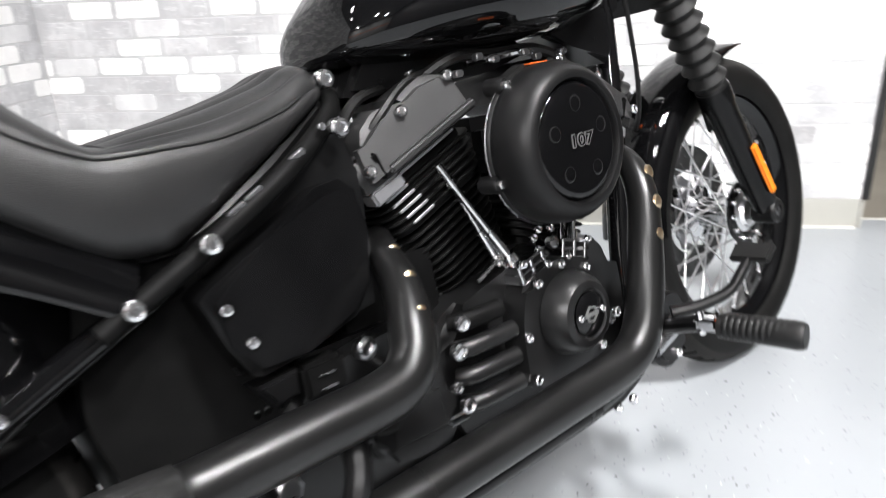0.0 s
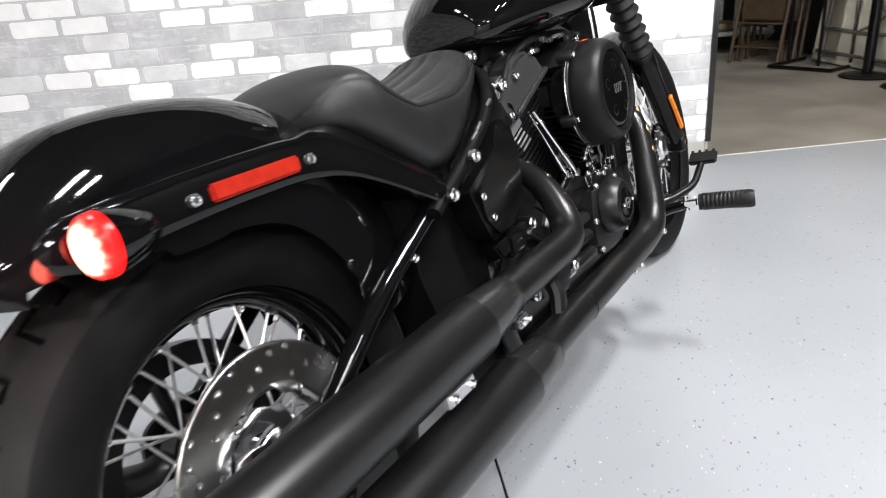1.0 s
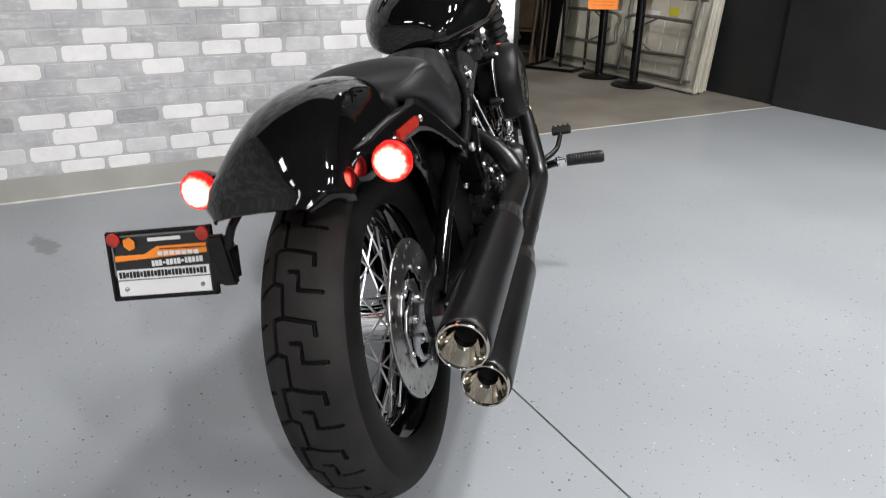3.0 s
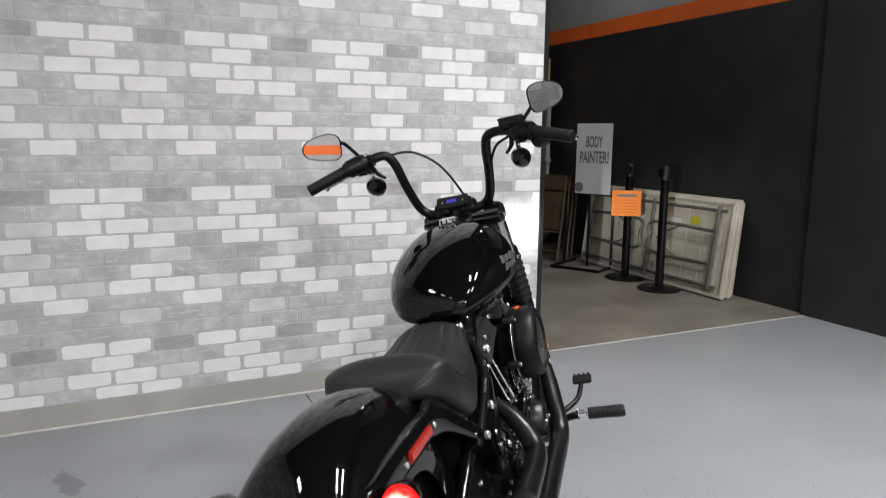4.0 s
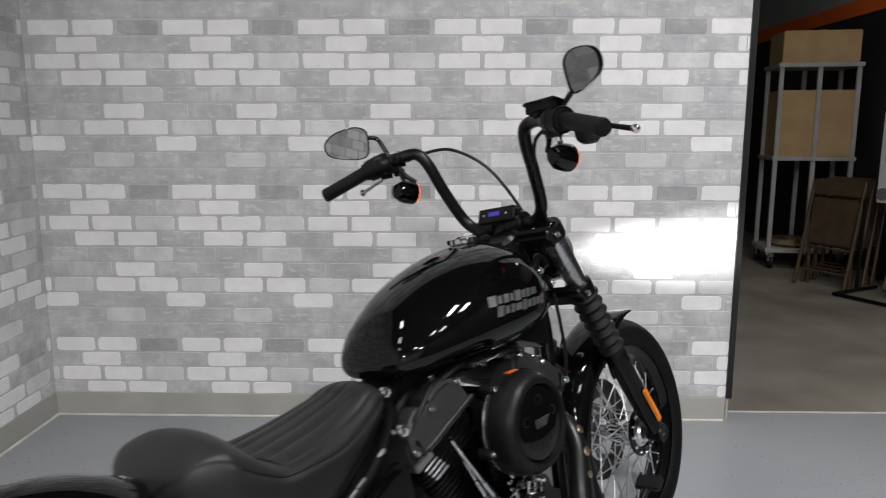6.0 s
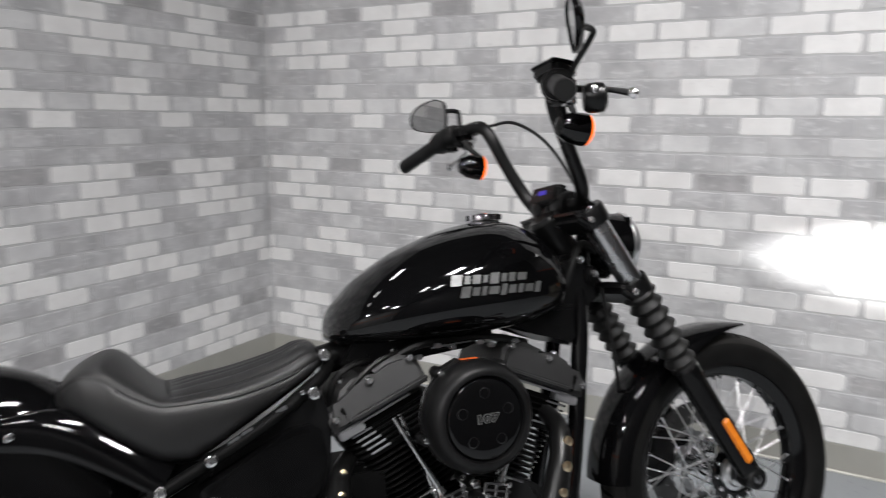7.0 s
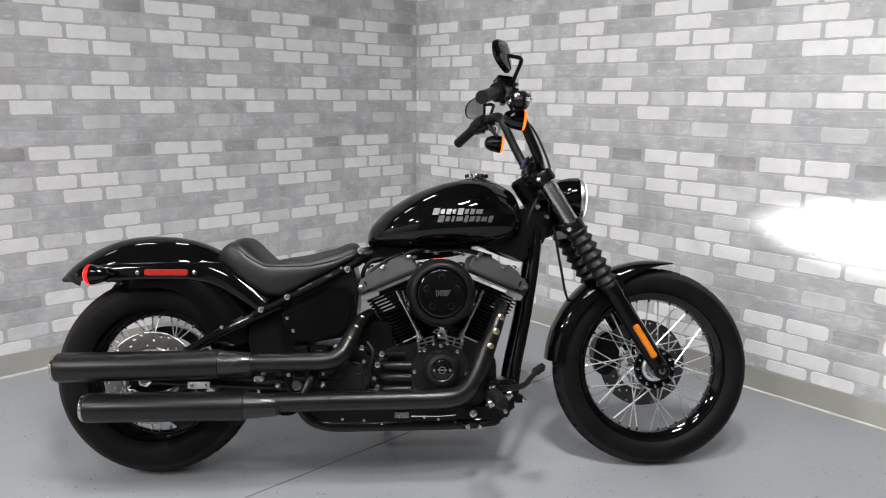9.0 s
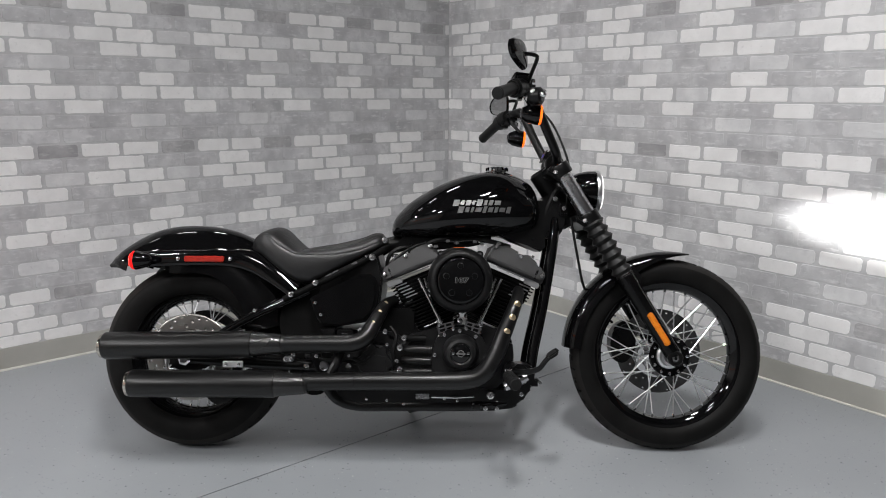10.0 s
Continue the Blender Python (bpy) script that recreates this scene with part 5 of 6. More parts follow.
for zr, x_tip, x_end, x_neck, path, holes, face in (
        (0.382, -0.223, 0.243, 0.342, [(0.335, EY, 0.384), (0.46, EY, 0.385), (0.565, EY + 0.002, 0.387), (0.606, EY + 0.012, 0.405), (0.628, EY + 0.034, 0.440), (0.648, EY + 0.068, 0.476), (0.664, EY + 0.112, 0.503), (0.69, EY + 0.16, 0.515)], ((0.632, 0.446), (0.648, 0.478), (0.664, 0.503)), (0.0, -1, 0.25)),
        (0.256, -0.139, 0.317, 0.417, [(0.41, EY, 0.264), (0.6, EY, 0.267), (0.8, EY, 0.269), (0.93, EY, 0.273), (0.985, EY, 0.295), (1.024, EY + 0.008, 0.35), (1.054, EY + 0.018, 0.425), (1.081, EY + 0.034, 0.49), (1.10, EY + 0.07, 0.535), (1.108, EY + 0.13, 0.552)], ((1.054, 0.430), (1.071, 0.475), (1.087, 0.515)), (0.22, -1, 0.05))):
    m = part("muffler", lathe([(0.0405, x_tip - 0.001), (0.0425, x_tip + 0.001), (0.0435, x_tip + 0.006), (0.0435, x_tip + 0.03), (0.0435, x_end), (0.043, x_end + 0.004), (0.040, x_end + 0.006), (0.031, x_neck), (0.029, x_neck + 0.01)], 48, (0, EY, zr), (1, 0, 0), caps=False), EXHAUST, moto, "matt black muffler")
    m.matrix_basis = Matrix.Translation((x_neck, 0, zr)) @ Matrix.Rotation(radians(-0.9 if zr > 0.3 else -0.25), 4, "Y") @ Matrix.Translation((-x_neck, 0, -zr))
    part("tip", lathe([(0.0402, 0.012), (0.0402, -0.001), (0.0392, -0.0032), (0.0372, -0.0036), (0.0358, -0.0022), (0.0335, 0.003), (0.0295, 0.012), (0.0250, 0.020), (0.0205, 0.0255), (0.0178, 0.028), (0.0172, 0.034), (0.0172, 0.09)], 48, (x_tip - 0.007, EY, zr), (1, 0, 0), caps=False), TIP, m, "polished exhaust tip")
    part("bore", lathe([(0.0166, 0.034), (0.0166, 0.09), (0.001, 0.09)], 24, (x_tip, EY, zr), (1, 0, 0)), DARKFIN, m)
    part("sleeve", lathe([(0.0408, x_end + 0.006), (0.0362, x_end + 0.05), (0.0328, x_neck - 0.002), (0.0315, x_neck)], 48, (0, EY, zr + 0.0005), (1, 0, 0)), SLEEVE, m, "smooth grey-black sleeve")
    pipe = part("header_pipe", sweep(path, [0.0285] * (len(path) - 5) + [0.0275, 0.0255, 0.0225, 0.0195, 0.018], 24, 7), EXHAUST, moto, "matt black header pipe with heat shield")
    for x, z in holes:
        c = min(curve_points(path, 20), key=lambda q: (q.x - x) ** 2 + (q.z - z) ** 2)
        d = Vector(face).normalized()
        place("shield_slot", SLOT, None, pipe, "slot showing warm pipe metal", 35, toward(c + d * (0.0225 if path[-1][0] > 1 else 0.0235), d) @ Matrix.Diagonal((1.15, 1.15, 1, 1) if path[-1][0] > 1 else (0.85, 0.85, 0.7, 1)))
part("pipe_joint", lathe([(0.0289, -0.0012), (0.0298, 0), (0.0289, 0.0012)], 32, (0.575, EY, 0.267), (1, 0, 0), caps=False), SATIN, pipe)
hang = part("muffler_bracket", block(0.064, 0.010, 0.020, 0.002, Matrix.Translation((0.186, -0.226, 0.318))), WIRE, moto, "chrome muffler bracket")
for dx in (-0.02, 0.02):
    bolt((0.186 + dx, -0.231, 0.318), hang, s=0.75)
clamp = part("pipe_clamp", block(0.03, 0.03, 0.018, 0.003, Matrix.Translation((0.364, -0.222, 0.336))), STEEL, moto, "steel pipe clamp")
for dx in (-0.009, 0.009):
    bolt((0.364 + dx, -0.237, 0.336), clamp, s=0.6)
part("muffler_stay", sweep([(0.53, -0.18, 0.375), (0.515, -0.215, 0.325), (0.495, -0.222, 0.285)], [0.017, 0.015, 0.014], 10, 4), SATIN, moto)
part("heat_tag", block(0.045, 0.003, 0.018, 0.001, Matrix.Translation((0.79, -0.152, 0.205))), STEEL, engine, "small steel tag")
part("rear_brake_line", sweep([(0.82, -0.155, 0.203), (0.9, -0.155, 0.202), (0.96, -0.155, 0.206)], 0.003, 6, 2), CHROME, engine)
part("splash_pan", slab(smooth_outline([(0.50, 0.20), (0.56, 0.158), (1.04, 0.158), (1.1, 0.19), (1.06, 0.225), (0.55, 0.23)], 4), -0.14, 0.12, 0.01), SATIN, engine)

# foot controls
control = part("foot_control", slab(smooth_outline([(1.05, 0.262), (1.062, 0.312), (1.098, 0.322), (1.146, 0.310), (1.152, 0.272), (1.130, 0.240), (1.118, 0.204), (1.075, 0.214)], 3), -0.20, -0.135, 0.010), SATIN, moto, "black foot control bracket")
part("master_cylinder", lathe([(0.016, -0.035), (0.018, 0.0), (0.018, 0.03), (0.012, 0.045)], 18, (1.09, -0.195, 0.262), (0.8, -0.1, 0.4)), STEEL, control, "grey master cylinder")
for x, z, k in ((1.013, 0.213, 1.7), (0.997, 0.170, 1.0), (1.035, 0.169, 1.0), (1.168, 0.262, 1.0), (1.075, 0.300, 0.8), (1.11, 0.225, 0.9)):
    bolt((x, -0.16 if x < 1.05 else -0.2, z), control, s=k)
part("stop_block", block(0.03, 0.03, 0.026, 0.004, Matrix.Translation((1.155, -0.165, 0.258))), SATIN, control)
peg = part("foot_peg", sweep([(1.058, -0.295, 0.297), (1.065, -0.35, 0.294), (1.0695, -0.396, 0.2915), (1.071, -0.406, 0.291)], [0.0175, 0.0185, 0.0195, 0.0165], 20, 4), SOFT, moto, "black rubber foot peg")
peg.location = (0, -0.014, 0.004)
part("peg_clevis", block(0.020, 0.036, 0.022, 0.006, pose(1.056, -0.277, 0.298, 0, 0, 8), 3), CHROME, peg, "chrome peg mount")
part("peg_pivot", lathe([(0.002, -0.017), (0.006, -0.016), (0.006, 0.016), (0.002, 0.017)], 12, (1.055, -0.268, 0.298), (0, 0, 1)), CHROME, peg)
for k in range(11):
    part("peg_rib", lathe([(0.0180, -0.0038), (0.0190, -0.0022), (0.0190, 0.0022), (0.0180, 0.0038)], 20, (1.060 + 0.00095 * k, -0.306 - 0.0084 * k, 0.2966 - 0.0004 * k), (-0.11, 1, 0.05)), SOFT, peg)
part("peg_arm", sweep([(1.085, -0.2, 0.275), (1.07, -0.245, 0.290), (1.057, -0.285, 0.301)], 0.012, 10, 4), SATIN, control)
pedal = part("brake_pedal", sweep([(1.09, -0.205, 0.298), (1.12, -0.235, 0.303), (1.155, -0.265, 0.318), (1.175, -0.278, 0.345), (1.19, -0.283, 0.362)], [0.011, 0.0095, 0.0085, 0.008, 0.008], 12, 5), SATIN, moto, "black brake pedal")
pedal.location = (0, -0.008, 0)
part("pedal_pad", block(0.036, 0.062, 0.012, 0.004, pose(1.195, -0.286, 0.368, 0, -35, 0)), SOFT, pedal)
for k in range(4):
    part("pad_rib", block(0.032, 0.006, 0.004, 0.001, pose(1.1985, -0.308 + 0.0155 * k, 0.3742, 0, -35, 0)), SOFT, pedal)
part("foot_peg", sweep([(1.05, 0.25, 0.31), (1.04, 0.4, 0.31)], 0.0185, 16, 2), SOFT, moto, "black rubber foot peg")
stand = part("side_stand", sweep([(0.80, 0.10, 0.20), (0.77, 0.19, 0.10), (0.73, 0.255, 0.068)], 0.011, 10, 4), SATIN, moto, "black side stand")

# front end ----------------------------------------------------------------
AX = Vector((0.527, 0, -0.8499))      # down the fork


def on_fork(s, d):
    """A point on a fork leg, d metres below the upper clamp."""
    return Vector((1.240, s * 0.105, 0.968)) + AX * d


for s in (-1, 1):
    leg = part("fork_leg", lathe([(0.023, 0.0), (0.023, 0.40)], 24, on_fork(s, 0.0), AX), CHROME, moto, "front fork leg")
    part("upper_cover", lathe([(0.026, 0.035), (0.027, 0.04), (0.027, 0.192), (0.026, 0.196)], 32, on_fork(s, 0), AX), STEEL, leg, "brushed fork tube cover")
    part("fork_cap", lathe([(0.001, -0.016), (0.02, -0.014), (0.026, -0.006), (0.027, 0.006), (0.027, 0.03)], 28, on_fork(s, 0), AX), GLOSS, leg)
    prof = []
    for k in range(7):
        d = 0.205 + 0.0305 * k
        w = 0.040 - 0.0006 * k
        prof += [(w - 0.0105, d), (w - 0.0095, d + 0.003), (w - 0.001, d + 0.0135), (w, d + 0.0155), (w - 0.001, d + 0.0175), (w - 0.0095, d + 0.0275)]
    part("gaiter", lathe([(0.03, 0.2)] + prof + [(0.031, 0.424)], 36, on_fork(s, 0), AX), SOFT, leg, "ribbed black rubber fork gaiter", 28)
    low = part("lower_leg", lathe([(0.030, 0.42), (0.0315, 0.43), (0.0315, 0.46), (0.0295, 0.47), (0.028, 0.66), (0.0265, 0.73), (0.022, 0.765), (0.012, 0.778)], 32, on_fork(s, 0), AX), COVERBLACK, leg, "black fork lower leg")
    part("axle_boss", lathe([(0.001, 0), (0.024, 0), (0.026, s * 0.006), (0.026, s * 0.045), (0.022, s * 0.05), (0.013, s * 0.05), (0.012, s * 0.043), (0.001, s * 0.043)], 28, (1.63, s * 0.082, 0.333)), SATIN, leg)
    part("axle_end", lathe([(0.001, 0), (0.012, 0), (0.012, s * 0.004), (0.006, s * 0.005), (0.006, 0.0)], 6, (1.63, s * 0.125, 0.333)), STEEL, leg)
    q = on_fork(s, 0.632)
    part("reflector", block(0.125, 0.008, 0.022, 0.006, Matrix.Translation((q.x - 0.002, s * 0.137, q.z)) @ Matrix.Rotation(radians(58.2), 4, "Y"), 3), AMBER, leg, "amber fork reflector")
for d, name in ((0.012, "upper_clamp"), (0.2, "lower_clamp")):
    c = (on_fork(-1, d) + on_fork(1, d)) / 2
    cl = part(name, block(0.07, 0.27, 0.03, 0.012, Matrix.Translation(c - Vector((0.022, 0, 0.012))) @ Matrix.Rotation(radians(31.8), 4, "Y"), 3), SATIN, moto, "black fork clamp")
    for s in (-1, 1):
        part("clamp_ring", lathe([(0.034, -0.02), (0.036, -0.015), (0.036, 0.015), (0.034, 0.02)], 28, on_fork(s, d), AX), SATIN, cl)
        bolt(on_fork(s, d) + Vector((-0.02, s * 0.03, -0.01)), cl, (-0.4, s, 0), 1.0)

# front fender hugging the tyre
rings = []
for i in range(31):
    a = radians(176 - 97 * i / 30)
    f = i / 30
    c = Vector((1.63 + 0.357 * math.cos(a), 0, 0.331 + 0.357 * math.sin(a)))
    t = Vector((math.sin(a), 0, -math.cos(a)))
    half = 0.064 - 0.012 * max(0, f - 0.8) / 0.2
    inward = (Vector((1.63, 0, 0.331)) - c).normalized()
    depth = 0.052 - 0.047 * max(0, f - 0.66) / 0.34
    rings.append([c + Vector((0, half * math.copysign(abs(math.sin(b)) ** 0.75, b), 0)) + inward * depth * (1 - abs(math.cos(b)) ** 0.75) for b in np.linspace(-math.pi / 2, math.pi / 2, 25)])
ffender = shell("front_fender", rings, GLOSS, moto, 0.003, "gloss black front fender")
for s in (-1, 1):
    part("fender_bracket", slab([(1.47, 0.60), (1.50, 0.645), (1.53, 0.60), (1.52, 0.53), (1.50, 0.52)], s * 0.066, s * 0.078, 0.003), SATIN, ffender)
    for x, z in ((1.492, 0.612), (1.502, 0.585)):
        bolt((x, s * 0.078, z), ffender, (0, s, 0), 0.9)
caliper = part("front_caliper", slab(smooth_outline([(1.47, 0.30), (1.455, 0.36), (1.475, 0.42), (1.52, 0.44), (1.545, 0.40), (1.54, 0.33), (1.51, 0.29)], 4), 0.055, 0.115, 0.012), SATIN, moto, "black front brake caliper")
part("caliper_pins", lathe([(0.012, 0), (0.012, 0.02)], 16, (1.50, 0.05, 0.34)), SATIN, caliper)
rear_caliper = part("rear_caliper", slab(smooth_outline([(0.08, 0.256), (0.06, 0.196), (0.10, 0.161), (0.16, 0.196), (0.165, 0.246), (0.12, 0.281)], 4), -0.115, -0.06, 0.012), SATIN, moto, "black rear brake caliper")

# headlight
hc = Vector((1.352, 0.0, 0.896))
head = part("headlight", lathe([(0.012, -0.075), (0.03, -0.07), (0.05, -0.055), (0.064, -0.03), (0.071, 0.0), (0.0725, 0.03), (0.0725, 0.032), (0.069, 0.03), (0.066, 0.0), (0.045, -0.04), (0.01, -0.06)], 48, hc, (1, 0, -0.02)), GLOSS, moto, "black round headlight")
part("bezel", lathe([(0.0735, 0.028), (0.075, 0.034), (0.0735, 0.042), (0.068, 0.045), (0.066, 0.040), (0.068, 0.028)], 48, hc, (1, 0, -0.02), looped=True, caps=False), WIRE, head, "chrome headlight bezel")
part("lens_rim", lathe([(0.0665, 0.040), (0.0645, 0.047), (0.059, 0.051), (0.052, 0.052), (0.052, 0.047), (0.06, 0.044)], 48, hc, (1, 0, -0.02), looped=True, caps=False), LAMPRIM, head, "glowing white headlight lens")
part("bracket", sweep([(1.28, 0, 0.85), (1.31, 0, 0.836), (1.348, 0, 0.832)], 0.016, 10, 4), SATIN, head)
part("cutoff_shield", block(0.002, 0.13, 0.06, 0, Matrix.Translation((1.377, 0, 0.9250))), SATIN, head)
beam = bpy.data.lights.new("headlight_beam", "SPOT")
beam.energy, beam.spot_size, beam.spot_blend, beam.shadow_soft_size, beam.color = 170, radians(62), 0.9, 0.003, (1.0, 0.99, 0.97)
lamp_ob = new("headlight_beam", beam)
lamp_ob.parent = moto
lamp_ob.matrix_basis = look((1.329, 0, 0.896), (2.329, 0, 0.846)) @ Matrix.Diagonal((1, 0.33, 1, 1))

# bars
BY = 0.005
MY = 0.02       # the clamp sits a little off the bike's middle, as the bars are turned
inner = [(1.232, 0.0, 0.990), (1.236, 0.06, 0.988), (1.240, 0.095, 0.991), (1.228, 0.125, 1.024), (1.190, 0.144, 1.104), (1.160, 0.154, 1.173), (1.145, 0.170, 1.206)]
outer = [(1.131, 0.2, 1.213), (1.098, 0.25, 1.203), (1.064, 0.31, 1.187), (1.012, 0.418, 1.148)]
side_of = lambda s: [(x, MY + s * y, z) for x, y, z in inner] + [(x, BY + 0.008 * (0.418 - y) / 0.218 + s * y, z) for x, y, z in outer]
bars = part("handlebar", sweep(side_of(-1)[::-1] + side_of(1)[1:], 0.0155, 16, 6), SATIN, moto, "satin black mini ape handlebar")
for s in (-1, 1):
    grip = part("grip", sweep([(1.066, BY + s * 0.306, 1.188), (1.012, BY + s * 0.418, 1.148)], [0.0185, 0.0185], 20, 6), SOFT, bars, "black rubber grip")
    part("grip_end", sweep([(1.012, BY + s * 0.418, 1.148), (1.009, BY + s * 0.424, 1.146)], [0.0195, 0.017], 20, 1), SOFT, grip)
    part("grip_collar", sweep([(1.069, BY + s * 0.300, 1.190), (1.064, BY + s * 0.310, 1.187)], 0.0235, 20, 1), SOFT, grip)
    sw = part("switch_housing", sweep([(1.100, BY + s * 0.246, 1.204), (1.092, BY + s * 0.262, 1.200), (1.070, BY + s * 0.302, 1.189)], [0.026, 0.031, 0.029], 16, 3), SATIN, bars, "black switch housing")
    part("switch_base", block(0.034, 0.05, 0.034, 0.010, Matrix.Translation((1.092, BY + s * 0.262, 1.178))), SATIN, sw)
    part("cable_boot", sweep([(1.11, BY + s * 0.235, 1.185), (1.125, BY + s * 0.225, 1.16), (1.14, BY + s * 0.205, 1.14)], [0.009, 0.007, 0.005], 8, 4), SOFT, sw)
    for k in range(3):
        part("switch_button", block(0.014, 0.014, 0.010, 0.003, Matrix.Translation((1.066 + 0.006 * k, BY + s * (0.290 - 0.014 * k), 1.200 + 0.004 * k))), SOFT, sw)
    part("switch_seam", sweep([(1.0845, BY + s * 0.2745, 1.1965), (1.0835, BY + s * 0.2765, 1.1959)], 0.0315, 20, 1), SOFT, sw)
    perch = part("lever_perch", block(0.05, 0.045, 0.036, 0.010, Matrix.Translation((1.118, BY + s * 0.238, 1.205))), SATIN, bars)
    bolt((1.135, BY + s * 0.25, 1.222), perch, (0.2, 0, 1), 1.0)
    bolt((1.142, BY + s * 0.225, 1.205), perch, (1, 0, 0.2), 0.9)
    part("lever", sweep([(1.13, BY + s * 0.235, 1.20), (1.156, BY + s * 0.272, 1.19), (1.158, BY + s * 0.345, 1.170), (1.145, BY + s * 0.414, 1.147)], [0.011, 0.0085, 0.007, 0.008], 10, 6, flat=0.6), STEEL if s > 0 else SATIN, bars, "brake lever" if s < 0 else "polished clutch lever")
    part("lever_tip", lathe([(0.002, -0.01), (0.008, -0.006), (0.0105, 0), (0.008, 0.006), (0.002, 0.01)], 14, (1.145, BY + s * 0.421, 1.145), (0, 1, 0)), CHROME, bars)
    # mirror on a bent stem
    mc = Vector((1.078, BY + s * (0.362 if s < 0 else 0.376), 1.282 if s < 0 else 1.272))
    stem = part("mirror", sweep([(1.118, BY + s * 0.262, 1.208), (1.124, BY + s * 0.282, 1.235), (1.138, BY + s * 0.318, 1.274), (1.134, BY + s * 0.330, 1.283), (1.118, BY + s * 0.338, 1.285), (1.088, BY + s * 0.356, 1.283)], 0.0062, 10, 5), SATIN, moto, "black handlebar mirror")
    turn = Matrix.Translation(mc) @ Matrix.Rotation(radians(s * 29.5 if s > 0 else -27), 4, "Z") @ Matrix.Rotation(radians(-6 if s < 0 else -1.9), 4, "Y") @ Matrix.Rotation(radians(s * 2), 4, "X")
    shape = smooth_outline([(-0.060, 0.002), (-0.055, 0.034), (-0.022, 0.047), (0.030, 0.039), (0.060, 0.021), (0.067, -0.002), (0.051, -0.025), (0.0, -0.039), (-0.040, -0.041), (-0.057, -0.027)], 5)
    bm = loft([[turn @ Vector((x, s * a * k, b * k)) for a, b in shape] for x, k in ((-0.008, 1.0), (-0.009, 0.965), (-0.0055, 0.94), (-0.005, 0.93))][::1], caps=False)
    loft([[turn @ Vector((x, s * a * k, b * k)) for a, b in shape] for x, k in ((-0.008, 1.0), (0.0, 1.0), (0.008, 0.88), (0.013, 0.5), (0.014, 0.1))], bm, caps=False)
    part("mirror_shell", bm, GLOSS, stem)
    bm = bmesh.new()
    bm.faces.new([bm.verts.new(turn @ Vector((-0.0056, s * a * 0.945, b * 0.945))) for a, b in shape])
    part("mirror_glass", bm, MIRROR, stem, "mirror glass")
    # turn signal hung under the perch, lens ahead
    tc = Vector((1.138, BY + s * 0.245, 1.114))
    sig = part("turn_signal", lathe([(0.0005, -0.046), (0.008, -0.0455), (0.02, -0.04), (0.031, -0.02), (0.0345, 0.01), (0.035, 0.022)], 32, tc, (1, 0, -0.12), caps=False), GLOSS, moto, "black bullet turn signal, lit amber")
    part("lens", lathe([(0.0335, 0.0215), (0.0335, 0.0265), (0.029, 0.031), (0.002, 0.035)], 32, tc, (1, 0, -0.12)), TURN, sig, "glowing amber lens")
    part("stem", sweep([tc + Vector((0, 0, 0.03)), (1.128, BY + s * 0.247, 1.17), (1.120, BY + s * 0.245, 1.195)], 0.008, 10, 4), CHROME, sig, "chrome signal stem")
    part("stem_clamp", block(0.03, 0.026, 0.022, 0.004, Matrix.Translation((1.125, BY + s * 0.246, 1.172))), CHROME, sig)
    bolt((1.125, BY + s * 0.26, 1.172), sig, (0, s, 0), 0.9)
    sig.matrix_basis = Matrix.Translation((1.12, tc.y, 1.185)) @ Matrix.Diagonal((0.9, 0.88, 0.92, 1)) @ Matrix.Translation((-1.12, -tc.y, -1.185))
res = part("fluid_reservoir", block(0.045, 0.075, 0.03, 0.008, pose(1.095, BY - 0.243, 1.228, 0, 6, 4)), SATIN, bars, "black brake fluid reservoir")
part("reservoir_lid", block(0.05, 0.08, 0.008, 0.003, pose(1.096, BY - 0.243, 1.240, 0, 6, 4)), GLOSS, res)
drum = part("lever_drum", lathe([(0.004, -0.024), (0.022, -0.022), (0.027, -0.014), (0.028, 0.0), (0.027, 0.014), (0.02, 0.02), (0.004, 0.021)], 24, (1.138, BY - 0.318, 1.162), (1, -0.5, 0)), SATIN, bars, "round black switch drum")
bolt((1.125, BY - 0.334, 1.172), drum, (-0.3, -1, 0.1), 1.0)
riser = part("riser", sweep([(1.210, MY, 0.943), (1.222, MY, 0.972), (1.232, MY, 0.990)], 0.022, 14, 3), SATIN, moto, "black bar riser")
for s in (-1, 1):
    part("riser_clamp", lathe([(0.028, -0.024), (0.032, -0.018), (0.032, 0.018), (0.028, 0.024)], 24, (1.236, MY + s * 0.045, 0.989)), SATIN, riser)
    part("riser_leg", sweep([(1.210, MY + s * 0.045, 0.935), (1.224, MY + s * 0.045, 0.968), (1.236, MY + s * 0.045, 0.987)], 0.02, 14, 3), SATIN, riser)
GN = Vector((-0.93, 0, 0.37)).normalized()
gauge = part("gauge", block(0.118, 0.046, 0.036, 0.010, toward((1.222, MY, 1.014), GN), 3), SATIN, moto, "small black gauge box")
part("bezel", block(0.108, 0.037, 0.004, 0.0015, toward(Vector((1.222, MY, 1.014)) + GN * 0.0178, GN)), SOFT, gauge)
part("display", block(0.034, 0.011, 0.0008, 0, toward(Vector((1.222, MY + 0.004, 1.0165)) + GN * 0.0195, GN)), BLUE, gauge, "blue lit display")
for dy in (-0.035, 0.035):
    part("warning_light", lathe([(0.003, 0), (0.003, 0.002)], 8, Vector((1.222, MY + dy, 1.014)) + GN * 0.0195, GN), CHROME, gauge)
part("brake_hose", sweep([(1.12, BY - 0.225, 1.19), (1.15, BY - 0.17, 1.165), (1.20, BY - 0.125, 1.08), (1.24, BY - 0.11, 1.0), (1.262, BY - 0.1, 0.92)], 0.0045, 8, 6), SOFT, moto, "black brake hose")
